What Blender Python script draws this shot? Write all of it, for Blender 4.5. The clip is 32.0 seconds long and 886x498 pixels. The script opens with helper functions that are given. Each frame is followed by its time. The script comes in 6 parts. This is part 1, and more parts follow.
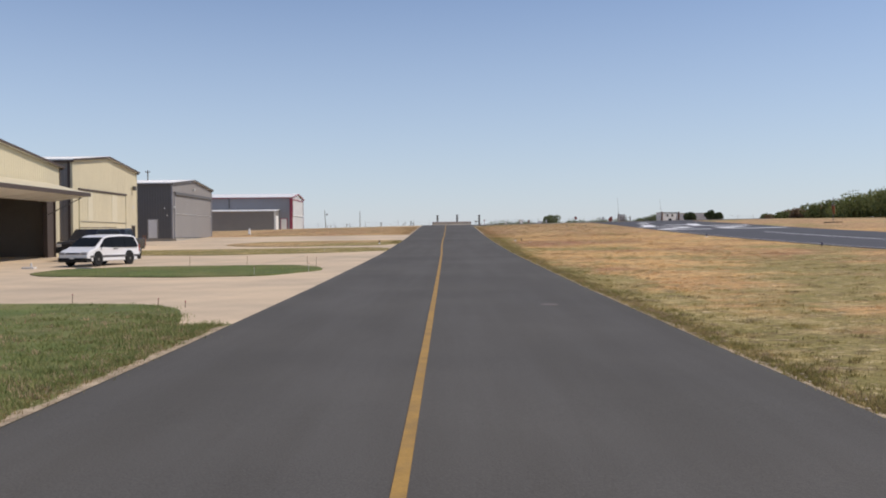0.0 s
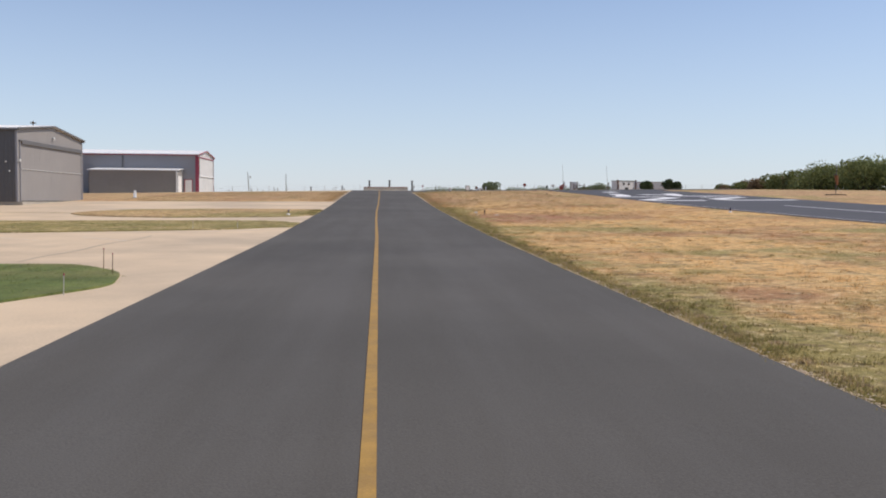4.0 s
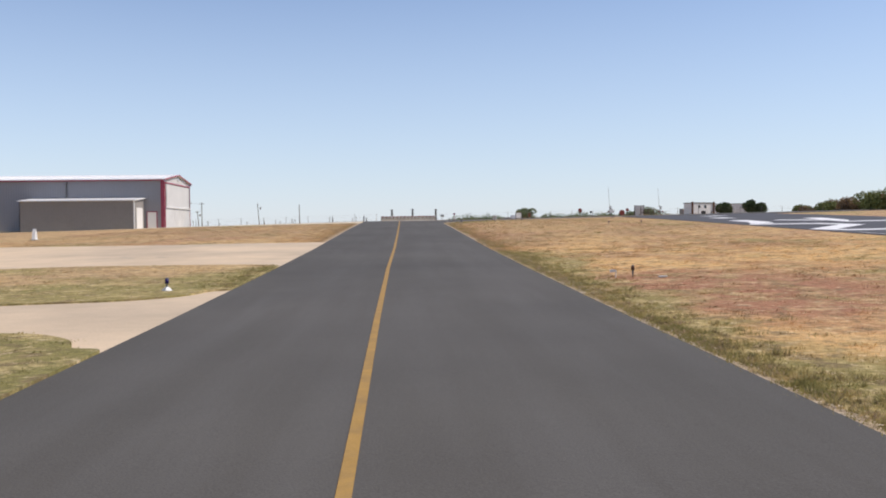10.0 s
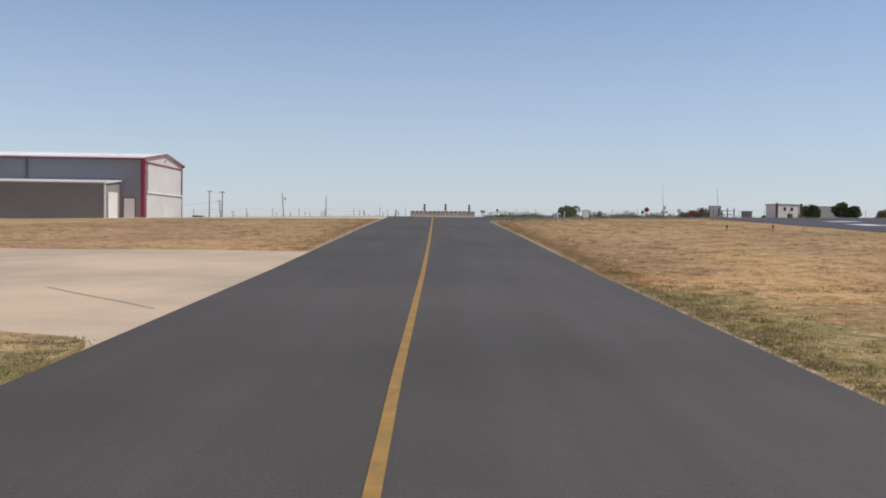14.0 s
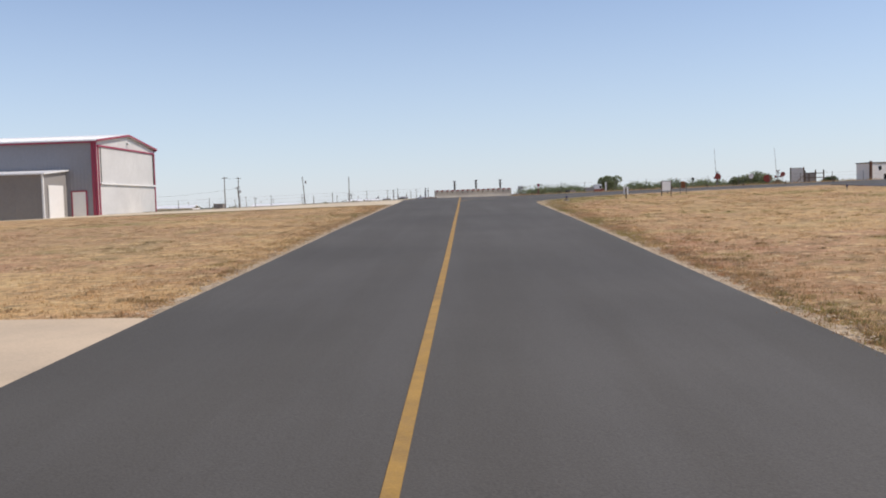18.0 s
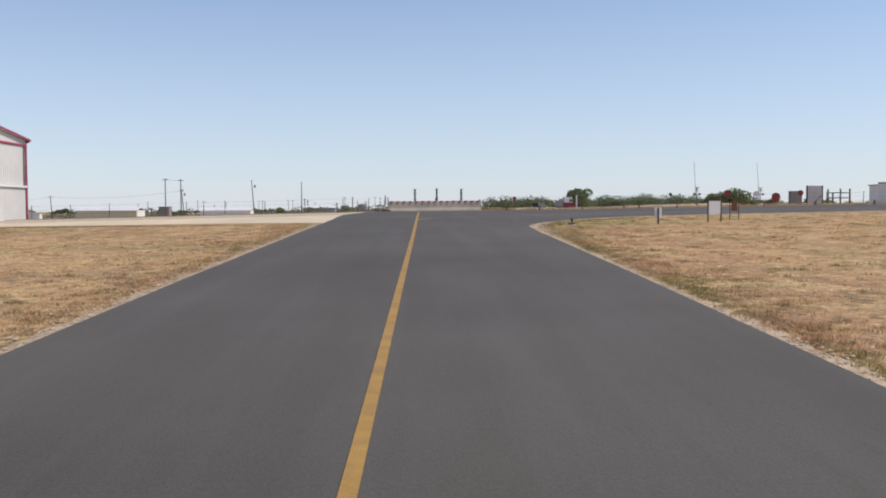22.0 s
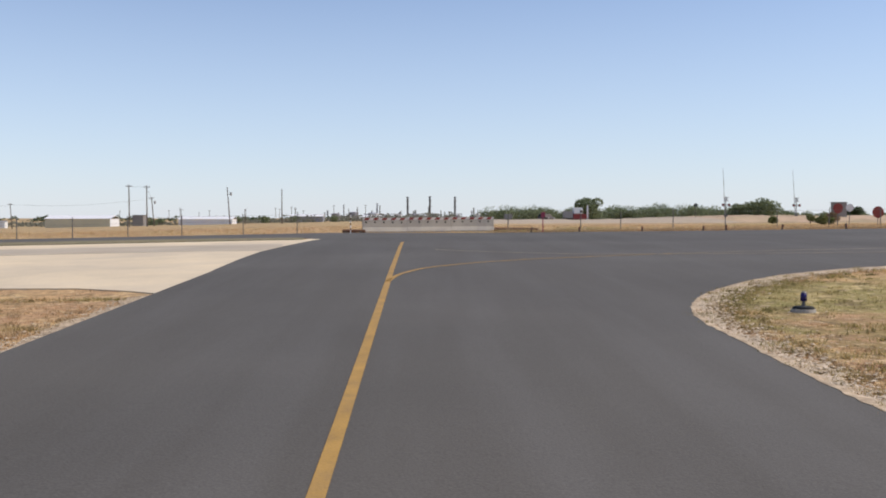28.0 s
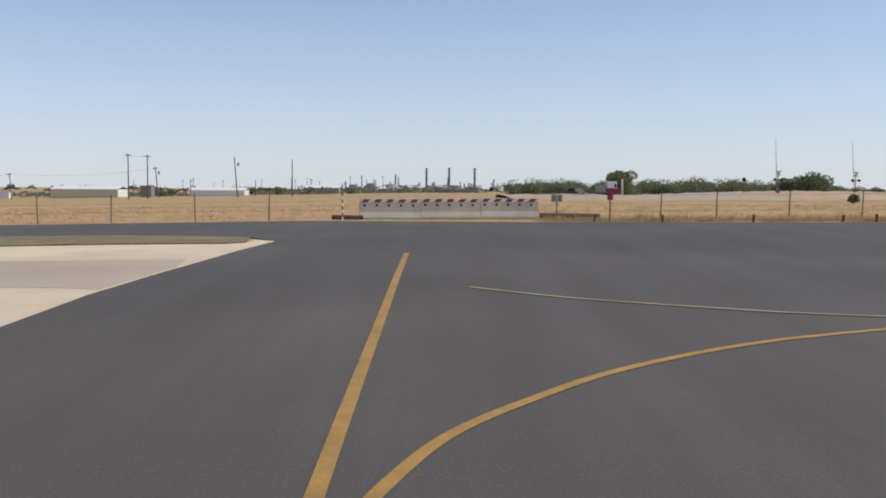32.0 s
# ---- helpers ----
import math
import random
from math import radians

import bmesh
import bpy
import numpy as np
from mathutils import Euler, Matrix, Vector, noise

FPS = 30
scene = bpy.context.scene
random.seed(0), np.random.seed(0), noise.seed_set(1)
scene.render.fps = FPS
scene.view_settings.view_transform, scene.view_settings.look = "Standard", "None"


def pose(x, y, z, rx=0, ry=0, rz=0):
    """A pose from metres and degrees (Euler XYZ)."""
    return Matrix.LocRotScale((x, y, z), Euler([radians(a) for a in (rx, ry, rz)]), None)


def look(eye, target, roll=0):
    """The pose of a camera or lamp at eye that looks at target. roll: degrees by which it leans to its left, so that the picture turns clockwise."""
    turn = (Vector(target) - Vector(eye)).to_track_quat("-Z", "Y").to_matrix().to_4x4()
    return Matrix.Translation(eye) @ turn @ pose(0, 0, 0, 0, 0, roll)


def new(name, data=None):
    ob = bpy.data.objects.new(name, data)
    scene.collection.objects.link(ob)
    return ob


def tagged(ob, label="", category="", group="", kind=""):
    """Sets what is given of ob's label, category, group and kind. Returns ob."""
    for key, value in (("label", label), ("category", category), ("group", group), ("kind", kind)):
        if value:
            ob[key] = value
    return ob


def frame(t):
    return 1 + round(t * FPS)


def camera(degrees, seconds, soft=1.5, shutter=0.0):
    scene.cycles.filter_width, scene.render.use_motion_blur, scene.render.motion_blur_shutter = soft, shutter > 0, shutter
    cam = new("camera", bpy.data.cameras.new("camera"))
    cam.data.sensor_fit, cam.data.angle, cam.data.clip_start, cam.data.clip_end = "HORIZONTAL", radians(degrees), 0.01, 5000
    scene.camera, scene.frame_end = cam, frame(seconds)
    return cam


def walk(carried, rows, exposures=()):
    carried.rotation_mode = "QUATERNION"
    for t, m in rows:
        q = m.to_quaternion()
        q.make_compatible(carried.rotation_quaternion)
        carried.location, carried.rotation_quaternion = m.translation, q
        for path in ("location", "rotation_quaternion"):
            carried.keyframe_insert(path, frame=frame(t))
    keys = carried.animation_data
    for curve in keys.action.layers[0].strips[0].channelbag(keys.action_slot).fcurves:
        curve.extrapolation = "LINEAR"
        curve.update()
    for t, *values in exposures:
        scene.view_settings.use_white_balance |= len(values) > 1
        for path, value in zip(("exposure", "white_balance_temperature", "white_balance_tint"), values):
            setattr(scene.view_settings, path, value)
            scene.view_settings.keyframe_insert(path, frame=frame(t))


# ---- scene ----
cam = camera(52.206, 32.0, soft=1.9)
PATH = [
    (0.0, 0.073, -0.0, 1.993, 89.155, -0.442, 0.263),
    (0.5, 0.043, 2.874, 2.022, 89.304, -0.312, -0.219),
    (1.0, -0.014, 5.754, 2.108, 87.155, -0.676, 0.23),
    (1.5, -0.126, 8.64, 2.072, 85.52, -0.434, 1.002),
    (2.0, -0.25, 11.518, 2.115, 87.949, -0.575, -0.24),
    (2.5, -0.349, 14.381, 2.135, 87.084, 0.384, -0.786),
    (3.0, -0.372, 17.194, 2.185, 87.494, 0.656, -2.336),
    (3.5, -0.321, 19.99, 2.173, 87.333, 0.92, -3.064),
    (4.0, -0.231, 22.793, 2.22, 87.013, 0.478, -4.085),
    (4.5, -0.147, 25.616, 2.228, 86.79, -0.105, -3.241),
    (6.5, 0.014, 37.319, 2.385, 85.742, -0.09, -3.787),
    (7.0, 0.017, 40.25, 2.449, 85.801, 0.127, -4.526),
    (7.5, 0.021, 43.187, 2.465, 87.943, -0.381, -4.326),
    (8.0, 0.04, 46.13, 2.563, 87.227, 0.19, -4.461),
    (8.5, 0.089, 49.077, 2.557, 87.016, -0.609, -4.676),
    (9.0, 0.134, 52.026, 2.643, 85.962, -0.914, -4.765),
    (9.5, 0.142, 54.973, 2.652, 86.452, -0.138, -3.646),
    (10.0, 0.134, 57.909, 2.808, 88.793, -0.658, -2.575),
    (10.5, 0.13, 60.824, 2.753, 89.566, -1.107, -1.874),
    (11.0, 0.127, 63.714, 2.861, 89.46, -0.44, -1.042),
    (11.5, 0.12, 66.577, 2.879, 89.293, -0.857, 0.516),
    (12.0, 0.103, 69.391, 2.989, 87.967, -0.626, 1.239),
    (12.5, 0.072, 72.138, 3.001, 89.257, -0.245, 0.252),
    (13.0, 0.039, 74.817, 3.106, 90.674, -0.016, 0.761),
    (13.5, 0.017, 77.426, 3.126, 89.753, 0.303, 0.803),
    (14.0, 0.012, 79.991, 3.166, 88.503, 0.876, -0.574),
    (14.5, 0.028, 82.541, 3.254, 87.937, 0.545, -0.314),
    (16.5, 0.413, 92.385, 3.547, 86.807, -2.334, 0.649),
    (17.0, 0.383, 94.807, 3.611, 86.845, -1.054, 1.405),
    (17.5, 0.323, 97.219, 3.668, 86.495, -1.184, 2.078),
    (18.0, 0.256, 99.625, 3.729, 87.033, -1.714, 1.511),
    (18.5, 0.202, 102.012, 3.808, 87.931, -1.268, 0.566),
    (19.0, 0.169, 104.366, 3.848, 88.727, -0.39, 0.264),
    (19.5, 0.167, 106.674, 3.952, 88.494, -0.017, 0.499),
    (20.0, 0.181, 108.942, 4.015, 88.876, 0.246, 0.11),
    (20.5, 0.195, 111.169, 4.095, 87.68, 0.334, -0.284),
    (21.0, 0.216, 113.369, 4.16, 87.554, -0.465, -0.499),
    (21.5, 0.249, 115.551, 4.236, 86.885, -1.001, -0.713),
    (22.0, 0.283, 117.716, 4.267, 87.515, -0.207, -1.088),
    (22.5, 0.306, 119.857, 4.379, 88.054, -0.79, -0.943),
    (23.0, 0.311, 121.976, 4.434, 86.98, -0.404, -1.511),
    (23.5, 0.298, 124.075, 4.529, 85.836, -0.576, -1.333),
    (24.0, 0.282, 126.156, 4.577, 87.577, -0.861, 0.197),
    (24.5, 0.277, 128.222, 4.668, 87.775, -0.076, 0.16),
    (25.0, 0.278, 130.28, 4.71, 87.341, 0.008, -0.135),
    (25.5, 0.285, 132.327, 4.792, 87.735, -0.43, -0.279),
    (27.5, 0.433, 140.484, 4.994, 88.386, 0.904, -0.586),
    (28.0, 0.481, 142.569, 5.087, 88.001, 0.014, -1.542),
    (28.5, 0.531, 144.638, 5.188, 86.748, -0.157, -1.688),
    (29.0, 0.576, 146.684, 5.175, 87.594, 0.64, -1.953),
    (29.5, 0.611, 148.701, 5.306, 88.487, 0.837, -1.159),
    (30.0, 0.624, 150.696, 5.352, 87.283, 0.343, -0.929),
    (30.5, 0.603, 152.678, 5.431, 87.873, 1.005, -0.16),
    (31.0, 0.575, 154.65, 5.481, 89.277, -0.297, 0.36),
    (31.5, 0.554, 156.615, 5.554, 87.908, 0.075, 0.32),
    (32.0, 0.534, 158.581, 5.583, 86.183, 0.362, -0.359),
]
walk(cam, [(t, pose(x, y, z, 0, 0, yaw) @ pose(0, 0, 0, tilt, 0, 0) @ pose(0, 0, 0, 0, 0, lean))
           for t, x, y, z, tilt, lean, yaw in PATH], exposures=[(t, s, 7000, 15.6) for t, s in ((0, -0.06), (2, 0.05), (4, 0.08), (6.5, 0.15), (9, 0.20), (10.2, 0.20), (11, -0.02), (12, -0.08), (14, -0.12), (17, 0.10), (19, 0.13), (25, 0.10), (28, 0.18), (30, 0.17), (32, 0.02))])

# ---- light ----
SUN_EL, SUN_AZ = 52.0, 92.5          # degrees; azimuth from +y towards +x
world = bpy.data.worlds.new("sky")
scene.world = world
world.use_nodes = True
wn = world.node_tree
sky = wn.nodes.new("ShaderNodeTexSky")
sky.sky_type, sky.sun_disc = "NISHITA", False
sky.sun_elevation, sky.sun_rotation = radians(SUN_EL), radians(SUN_AZ)
sky.air_density, sky.dust_density, sky.ozone_density, sky.altitude = 1.0, 0.15, 3.0, 300
wn.nodes["Background"].inputs["Strength"].default_value = 0.115
tc, sp = wn.nodes.new("ShaderNodeTexCoord"), wn.nodes.new("ShaderNodeSeparateXYZ")
wn.links.new(tc.outputs["Generated"], sp.inputs[0])
band = wn.nodes.new("ShaderNodeMapRange")          # pale haze all round the horizon
band.inputs["From Min"].default_value, band.inputs["From Max"].default_value = 0.0, 0.30
band.inputs["To Min"].default_value, band.inputs["To Max"].default_value = 0.70, 0.0
wn.links.new(sp.outputs["Z"], band.inputs["Value"])
haze = wn.nodes.new("ShaderNodeMix"); haze.data_type = "RGBA"
haze.inputs["B"].default_value = (4.25, 5.45, 6.95, 1)
wn.links.new(band.outputs[0], haze.inputs["Factor"])
gain = wn.nodes.new("ShaderNodeMix"); gain.data_type, gain.blend_type = "RGBA", "MULTIPLY"
gain.inputs["Factor"].default_value = 1.0
gain.inputs["B"].default_value = (1.03, 1.05, 1.12, 1)
wn.links.new(sky.outputs[0], gain.inputs["A"])
wn.links.new(gain.outputs["Result"], haze.inputs["A"])
wn.links.new(haze.outputs["Result"], wn.nodes["Background"].inputs["Color"])
sun_data = bpy.data.lights.new("sun", "SUN")
sun_data.energy, sun_data.angle, sun_data.color = 3.3, radians(0.5), (1.0, 0.95, 0.87)
sun = new("sun", sun_data)
_e, _a = radians(SUN_EL), radians(SUN_AZ)
sun.matrix_world = look((0, 0, 60), Vector((0, 0, 60)) - Vector((math.sin(_a) * math.cos(_e), math.cos(_a) * math.cos(_e), math.sin(_e))))

# ---- materials ----


def mat(name, color, rough=0.8, metal=0.0, var=0.12, scale=2.0, fine=40.0, bump=0.15, tint=None, tint_scale=0.3, tint_amount=0.5,
        per_object=0.0, spec=0.3, bump_size=0.01, stretch=None):
    """A surface with grain at a fine scale, blotches at a broad one, optional second colour in patches, and relief."""
    m = bpy.data.materials.new(name)
    m.use_nodes = True
    n, l = m.node_tree.nodes, m.node_tree.links
    b = n["Principled BSDF"]
    b.inputs["Roughness"].default_value, b.inputs["Metallic"].default_value = rough, metal
    b.inputs["Specular IOR Level"].default_value = spec
    geo = n.new("ShaderNodeNewGeometry")
    big, small = n.new("ShaderNodeTexNoise"), n.new("ShaderNodeTexNoise")
    big.inputs["Scale"].default_value, big.inputs["Detail"].default_value = scale, 5
    small.inputs["Scale"].default_value, small.inputs["Detail"].default_value = fine, 3
    for t in (big, small):
        l.new(geo.outputs["Position"], t.inputs["Vector"])
    add = n.new("ShaderNodeMath"); add.operation = "ADD"
    l.new(big.outputs["Fac"], add.inputs[0]); l.new(small.outputs["Fac"], add.inputs[1])
    rng = n.new("ShaderNodeMapRange")
    rng.inputs["From Min"].default_value, rng.inputs["From Max"].default_value = 0.6, 1.4
    rng.inputs["To Min"].default_value, rng.inputs["To Max"].default_value = 1 - var, 1 + var
    l.new(add.outputs[0], rng.inputs["Value"])
    src = n.new("ShaderNodeRGB"); src.outputs[0].default_value = (*color, 1)
    out = src.outputs[0]
    if tint:
        pn = n.new("ShaderNodeTexNoise"); pn.inputs["Scale"].default_value = tint_scale; pn.inputs["Detail"].default_value = 6
        pn.inputs["Roughness"].default_value = 0.65
        if stretch:
            mp = n.new("ShaderNodeMapping"); mp.inputs["Scale"].default_value = stretch
            l.new(geo.outputs["Position"], mp.inputs["Vector"]); l.new(mp.outputs[0], pn.inputs["Vector"])
        else:
            l.new(geo.outputs["Position"], pn.inputs["Vector"])
        pr = n.new("ShaderNodeMapRange")
        pr.inputs["From Min"].default_value, pr.inputs["From Max"].default_value = 0.42, 0.62
        pr.inputs["To Max"].default_value = tint_amount
        l.new(pn.outputs["Fac"], pr.inputs["Value"])
        mx = n.new("ShaderNodeMix"); mx.data_type = "RGBA"
        l.new(pr.outputs[0], mx.inputs["Factor"]); l.new(out, mx.inputs["A"]); mx.inputs["B"].default_value = (*tint, 1)
        out = mx.outputs["Result"]
    if per_object:
        oi = n.new("ShaderNodeObjectInfo")
        orng = n.new("ShaderNodeMapRange")
        orng.inputs["To Min"].default_value, orng.inputs["To Max"].default_value = 1 - per_object, 1 + per_object
        l.new(oi.outputs["Random"], orng.inputs["Value"])
        mu = n.new("ShaderNodeMath"); mu.operation = "MULTIPLY"
        l.new(orng.outputs[0], mu.inputs[0]); l.new(rng.outputs[0], mu.inputs[1])
        fac = mu.outputs[0]
    else:
        fac = rng.outputs[0]
    vm = n.new("ShaderNodeVectorMath"); vm.operation = "SCALE"
    l.new(out, vm.inputs[0]); l.new(fac, vm.inputs["Scale"])
    l.new(vm.outputs[0], b.inputs["Base Color"])
    if bump:
        bp = n.new("ShaderNodeBump"); bp.inputs["Strength"].default_value = bump; bp.inputs["Distance"].default_value = bump_size
        l.new(small.outputs["Fac"], bp.inputs["Height"]); l.new(bp.outputs[0], b.inputs["Normal"])
    return m


def leafy(name, color, tint, spread=0.35):
    """Leaves or blades: each island of the mesh takes its own shade between two colours."""
    m = bpy.data.materials.new(name)
    m.use_nodes = True
    n, l = m.node_tree.nodes, m.node_tree.links
    b = n["Principled BSDF"]
    b.inputs["Roughness"].default_value = 0.7
    b.inputs["Specular IOR Level"].default_value = 0.2
    geo = n.new("ShaderNodeNewGeometry")
    mx = n.new("ShaderNodeMix"); mx.data_type = "RGBA"
    mx.inputs["A"].default_value, mx.inputs["B"].default_value = (*color, 1), (*tint, 1)
    l.new(geo.outputs["Random Per Island"], mx.inputs["Factor"])
    l.new(mx.outputs["Result"], b.inputs["Base Color"])
    tl, ms = n.new("ShaderNodeBsdfTranslucent"), n.new("ShaderNodeMixShader")
    l.new(mx.outputs["Result"], tl.inputs["Color"])
    ms.inputs[0].default_value = 0.4
    l.new(b.outputs[0], ms.inputs[1]); l.new(tl.outputs[0], ms.inputs[2])
    l.new(ms.outputs[0], n["Material Output"].inputs["Surface"])
    return m


M = {
    "asphalt": mat("taxiway_asphalt", (0.090, 0.083, 0.071), 0.88, var=0.28, scale=0.16, fine=45, bump=0.35, tint=(0.112, 0.106, 0.095), tint_scale=0.9, tint_amount=0.5, stretch=(1.0, 0.07, 1.0)),
    "runway": mat("runway_asphalt", (0.085, 0.085, 0.09), 0.85, var=0.15, scale=0.3, fine=60, bump=0.3),
    "concrete": mat("apron_concrete", (0.655, 0.51, 0.345), 0.88, var=0.13, scale=0.5, fine=25, bump=0.2, tint=(0.46, 0.37, 0.265), tint_scale=0.12, tint_amount=0.75, per_object=0.04),
    "concrete_old": mat("weathered_lane_concrete", (0.44, 0.37, 0.275), 0.9, var=0.18, scale=0.6, fine=25, bump=0.25, tint=(0.37, 0.33, 0.26), tint_scale=0.3, tint_amount=0.6),
    "dirt": mat("bare_dirt", (0.49, 0.385, 0.26), 0.95, var=0.40, scale=2.2, fine=22, bump=0.9, tint=(0.30, 0.22, 0.14), tint_scale=5.0, tint_amount=0.85),
    "green": mat("mown_green_grass", (0.112, 0.146, 0.040), 0.95, var=0.45, scale=1.2, fine=14, bump=0.8, tint=(0.24, 0.205, 0.085), tint_scale=0.35, tint_amount=0.5, bump_size=0.03),
    "cream_pale": mat("pale_cream_siding", (0.62, 0.57, 0.42), 0.55, var=0.05, scale=0.5, fine=6, bump=0.02),
    "tank_red": mat("faded_red_tank_paint", (0.24, 0.045, 0.04), 0.55, var=0.15, scale=2, fine=12, bump=0.05),
    "barrier_red": mat("worn_red_barrier_paint", (0.26, 0.055, 0.045), 0.7, var=0.15, scale=3, fine=25, bump=0.1),
    "barrier_white": mat("worn_white_barrier_paint", (0.62, 0.59, 0.54), 0.7, var=0.12, scale=3, fine=25, bump=0.1),
    "concrete_far": mat("cream_apron_concrete", (0.66, 0.545, 0.37), 0.88, var=0.13, scale=0.5, fine=25, bump=0.2, tint=(0.47, 0.40, 0.30), tint_scale=0.14, tint_amount=0.7),
    "yellow_faded": mat("faded_yellow_line_paint", (0.37, 0.295, 0.185), 0.75, var=0.25, scale=3, fine=50, bump=0.2, tint=(0.20, 0.155, 0.10), tint_scale=1.5, tint_amount=0.7),
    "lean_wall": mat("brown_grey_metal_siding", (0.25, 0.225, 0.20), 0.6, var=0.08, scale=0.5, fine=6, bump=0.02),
    "ballast": mat("pale_railway_ballast", (0.40, 0.325, 0.235), 0.95, var=0.2, scale=1.0, fine=12, bump=0.4),
    "bank_earth": mat("bare_pinkish_earth", (0.46, 0.325, 0.215), 0.95, var=0.35, scale=0.35, fine=6, bump=0.6, tint=(0.36, 0.29, 0.16), tint_scale=0.12, tint_amount=0.8),
    "yellow": mat("yellow_line_paint", (0.40, 0.235, 0.06), 0.7, var=0.2, scale=3, fine=50, bump=0.2, tint=(0.27, 0.17, 0.065), tint_scale=2.5, tint_amount=0.6),
    "white_paint": mat("white_runway_paint", (0.80, 0.80, 0.78), 0.7, var=0.08, scale=1, fine=30, bump=0.1),
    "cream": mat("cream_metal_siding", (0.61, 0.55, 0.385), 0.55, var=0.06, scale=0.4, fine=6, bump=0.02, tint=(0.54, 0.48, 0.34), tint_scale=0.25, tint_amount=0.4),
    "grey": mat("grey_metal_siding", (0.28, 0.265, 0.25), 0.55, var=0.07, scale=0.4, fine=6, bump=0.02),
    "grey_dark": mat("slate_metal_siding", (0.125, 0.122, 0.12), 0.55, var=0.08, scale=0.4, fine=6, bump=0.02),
    "silver": mat("galvanised_siding", (0.27, 0.268, 0.28), 0.5, var=0.07, scale=0.4, fine=6, bump=0.02),
    "white_metal": mat("white_metal_siding", (0.76, 0.75, 0.72), 0.5, var=0.06, scale=0.5, fine=6, bump=0.02),
    "door_white": mat("chalky_white_door_siding", (0.62, 0.615, 0.59), 0.5, var=0.08, scale=0.5, fine=6, bump=0.02, tint=(0.55, 0.545, 0.52), tint_scale=0.3, tint_amount=0.6),
    "dull_strip": mat("dull_verge_grass", (0.185, 0.165, 0.088), 0.95, var=0.35, scale=1.0, fine=14, bump=0.8, tint=(0.26, 0.20, 0.115), tint_scale=0.5, tint_amount=0.6, bump_size=0.03),
    "roof": mat("white_metal_roof", (0.78, 0.78, 0.76), 0.4, var=0.05, scale=0.3, fine=5, bump=0.02),
    "red": mat("red_painted_trim", (0.32, 0.05, 0.085), 0.5, var=0.08, scale=1, fine=10, bump=0.02),
    "brown": mat("brown_painted_trim", (0.085, 0.065, 0.055), 0.6, var=0.1, scale=1, fine=10, bump=0.02),
    "inside": mat("dim_hangar_interior", (0.70, 0.71, 0.72), 0.8, var=0.3, scale=0.6, fine=8, bump=0.05),
    "car_white": mat("white_car_paint", (0.74, 0.74, 0.74), 0.25, var=0.02, scale=1, fine=5, bump=0, spec=0.5),
    "car_dark": mat("dark_car_paint", (0.022, 0.024, 0.030), 0.2, var=0.05, scale=1, fine=5, bump=0, spec=0.5),
    "glass": mat("dark_tinted_glass", (0.012, 0.014, 0.016), 0.28, var=0.05, scale=1, fine=5, bump=0, spec=0.05),
    "rubber": mat("black_rubber", (0.018, 0.018, 0.018), 0.85, var=0.15, scale=4, fine=40, bump=0.1),
    "chrome": mat("bright_metal", (0.55, 0.55, 0.56), 0.3, 0.9, var=0.05, scale=3, fine=30, bump=0),
    "steel": mat("weathered_steel", (0.16, 0.15, 0.14), 0.6, 0.3, var=0.2, scale=3, fine=30, bump=0.1),
    "lamp_red": mat("red_lamp_lens", (0.30, 0.02, 0.02), 0.3, var=0.05, scale=3, fine=10, bump=0),
    "lamp_clear": mat("clear_lamp_lens", (0.65, 0.65, 0.62), 0.2, var=0.05, scale=3, fine=10, bump=0),
    "wood": mat("grey_weathered_wood", (0.13, 0.10, 0.075), 0.9, var=0.25, scale=2, fine=25, bump=0.4),
    "wood_red": mat("rust_brown_timber", (0.12, 0.060, 0.038), 0.9, var=0.25, scale=2, fine=25, bump=0.4),
    "kerb": mat("weathered_barrier_concrete", (0.42, 0.385, 0.32), 0.9, var=0.12, scale=1.2, fine=25, bump=0.3, tint=(0.30, 0.28, 0.25), tint_scale=0.8, tint_amount=0.6),
    "patch": mat("worn_patch", (0.15, 0.13, 0.115), 0.9, var=0.2, scale=2, fine=20, bump=0.3),
    "sign_white": mat("white_sign_panel", (0.72, 0.72, 0.70), 0.5, var=0.04, scale=2, fine=15, bump=0),
    "orange": mat("orange_panel", (0.24, 0.095, 0.042), 0.6, var=0.1, scale=2, fine=15, bump=0.05),
    "blue": mat("blue_lamp_lens", (0.022, 0.016, 0.10), 0.25, var=0.05, scale=3, fine=15, bump=0),
    "stone": mat("pale_limestone_gravel", (0.53, 0.43, 0.31), 0.95, var=0.25, scale=3, fine=20, bump=0.2),
    "bark": mat("grey_brown_bark", (0.10, 0.075, 0.055), 0.95, var=0.3, scale=4, fine=30, bump=0.5),
    "leaf": leafy("mesquite_leaves", (0.125, 0.150, 0.052), (0.26, 0.28, 0.11)),
    "leaf_dark": leafy("juniper_leaves", (0.050, 0.078, 0.034), (0.105, 0.135, 0.060)),
    "blade_lawn": leafy("lawn_grass_blades", (0.155, 0.205, 0.062), (0.34, 0.33, 0.135)),
    # far bush and brush leaves: distance haze lightened into the colour
    "leaf_far": leafy("haze_tinted_bush_leaves", (0.145, 0.180, 0.095), (0.25, 0.285, 0.155)),
    "leaf_haze": leafy("haze_tinted_brush_leaves", (0.15, 0.155, 0.115), (0.26, 0.25, 0.185)),
    "withered": leafy("withered_plant_blades", (0.36, 0.26, 0.155), (0.58, 0.43, 0.26)),
    "leaf_red": leafy("red_brown_shrub_leaves", (0.19, 0.135, 0.080), (0.32, 0.225, 0.135)),
}


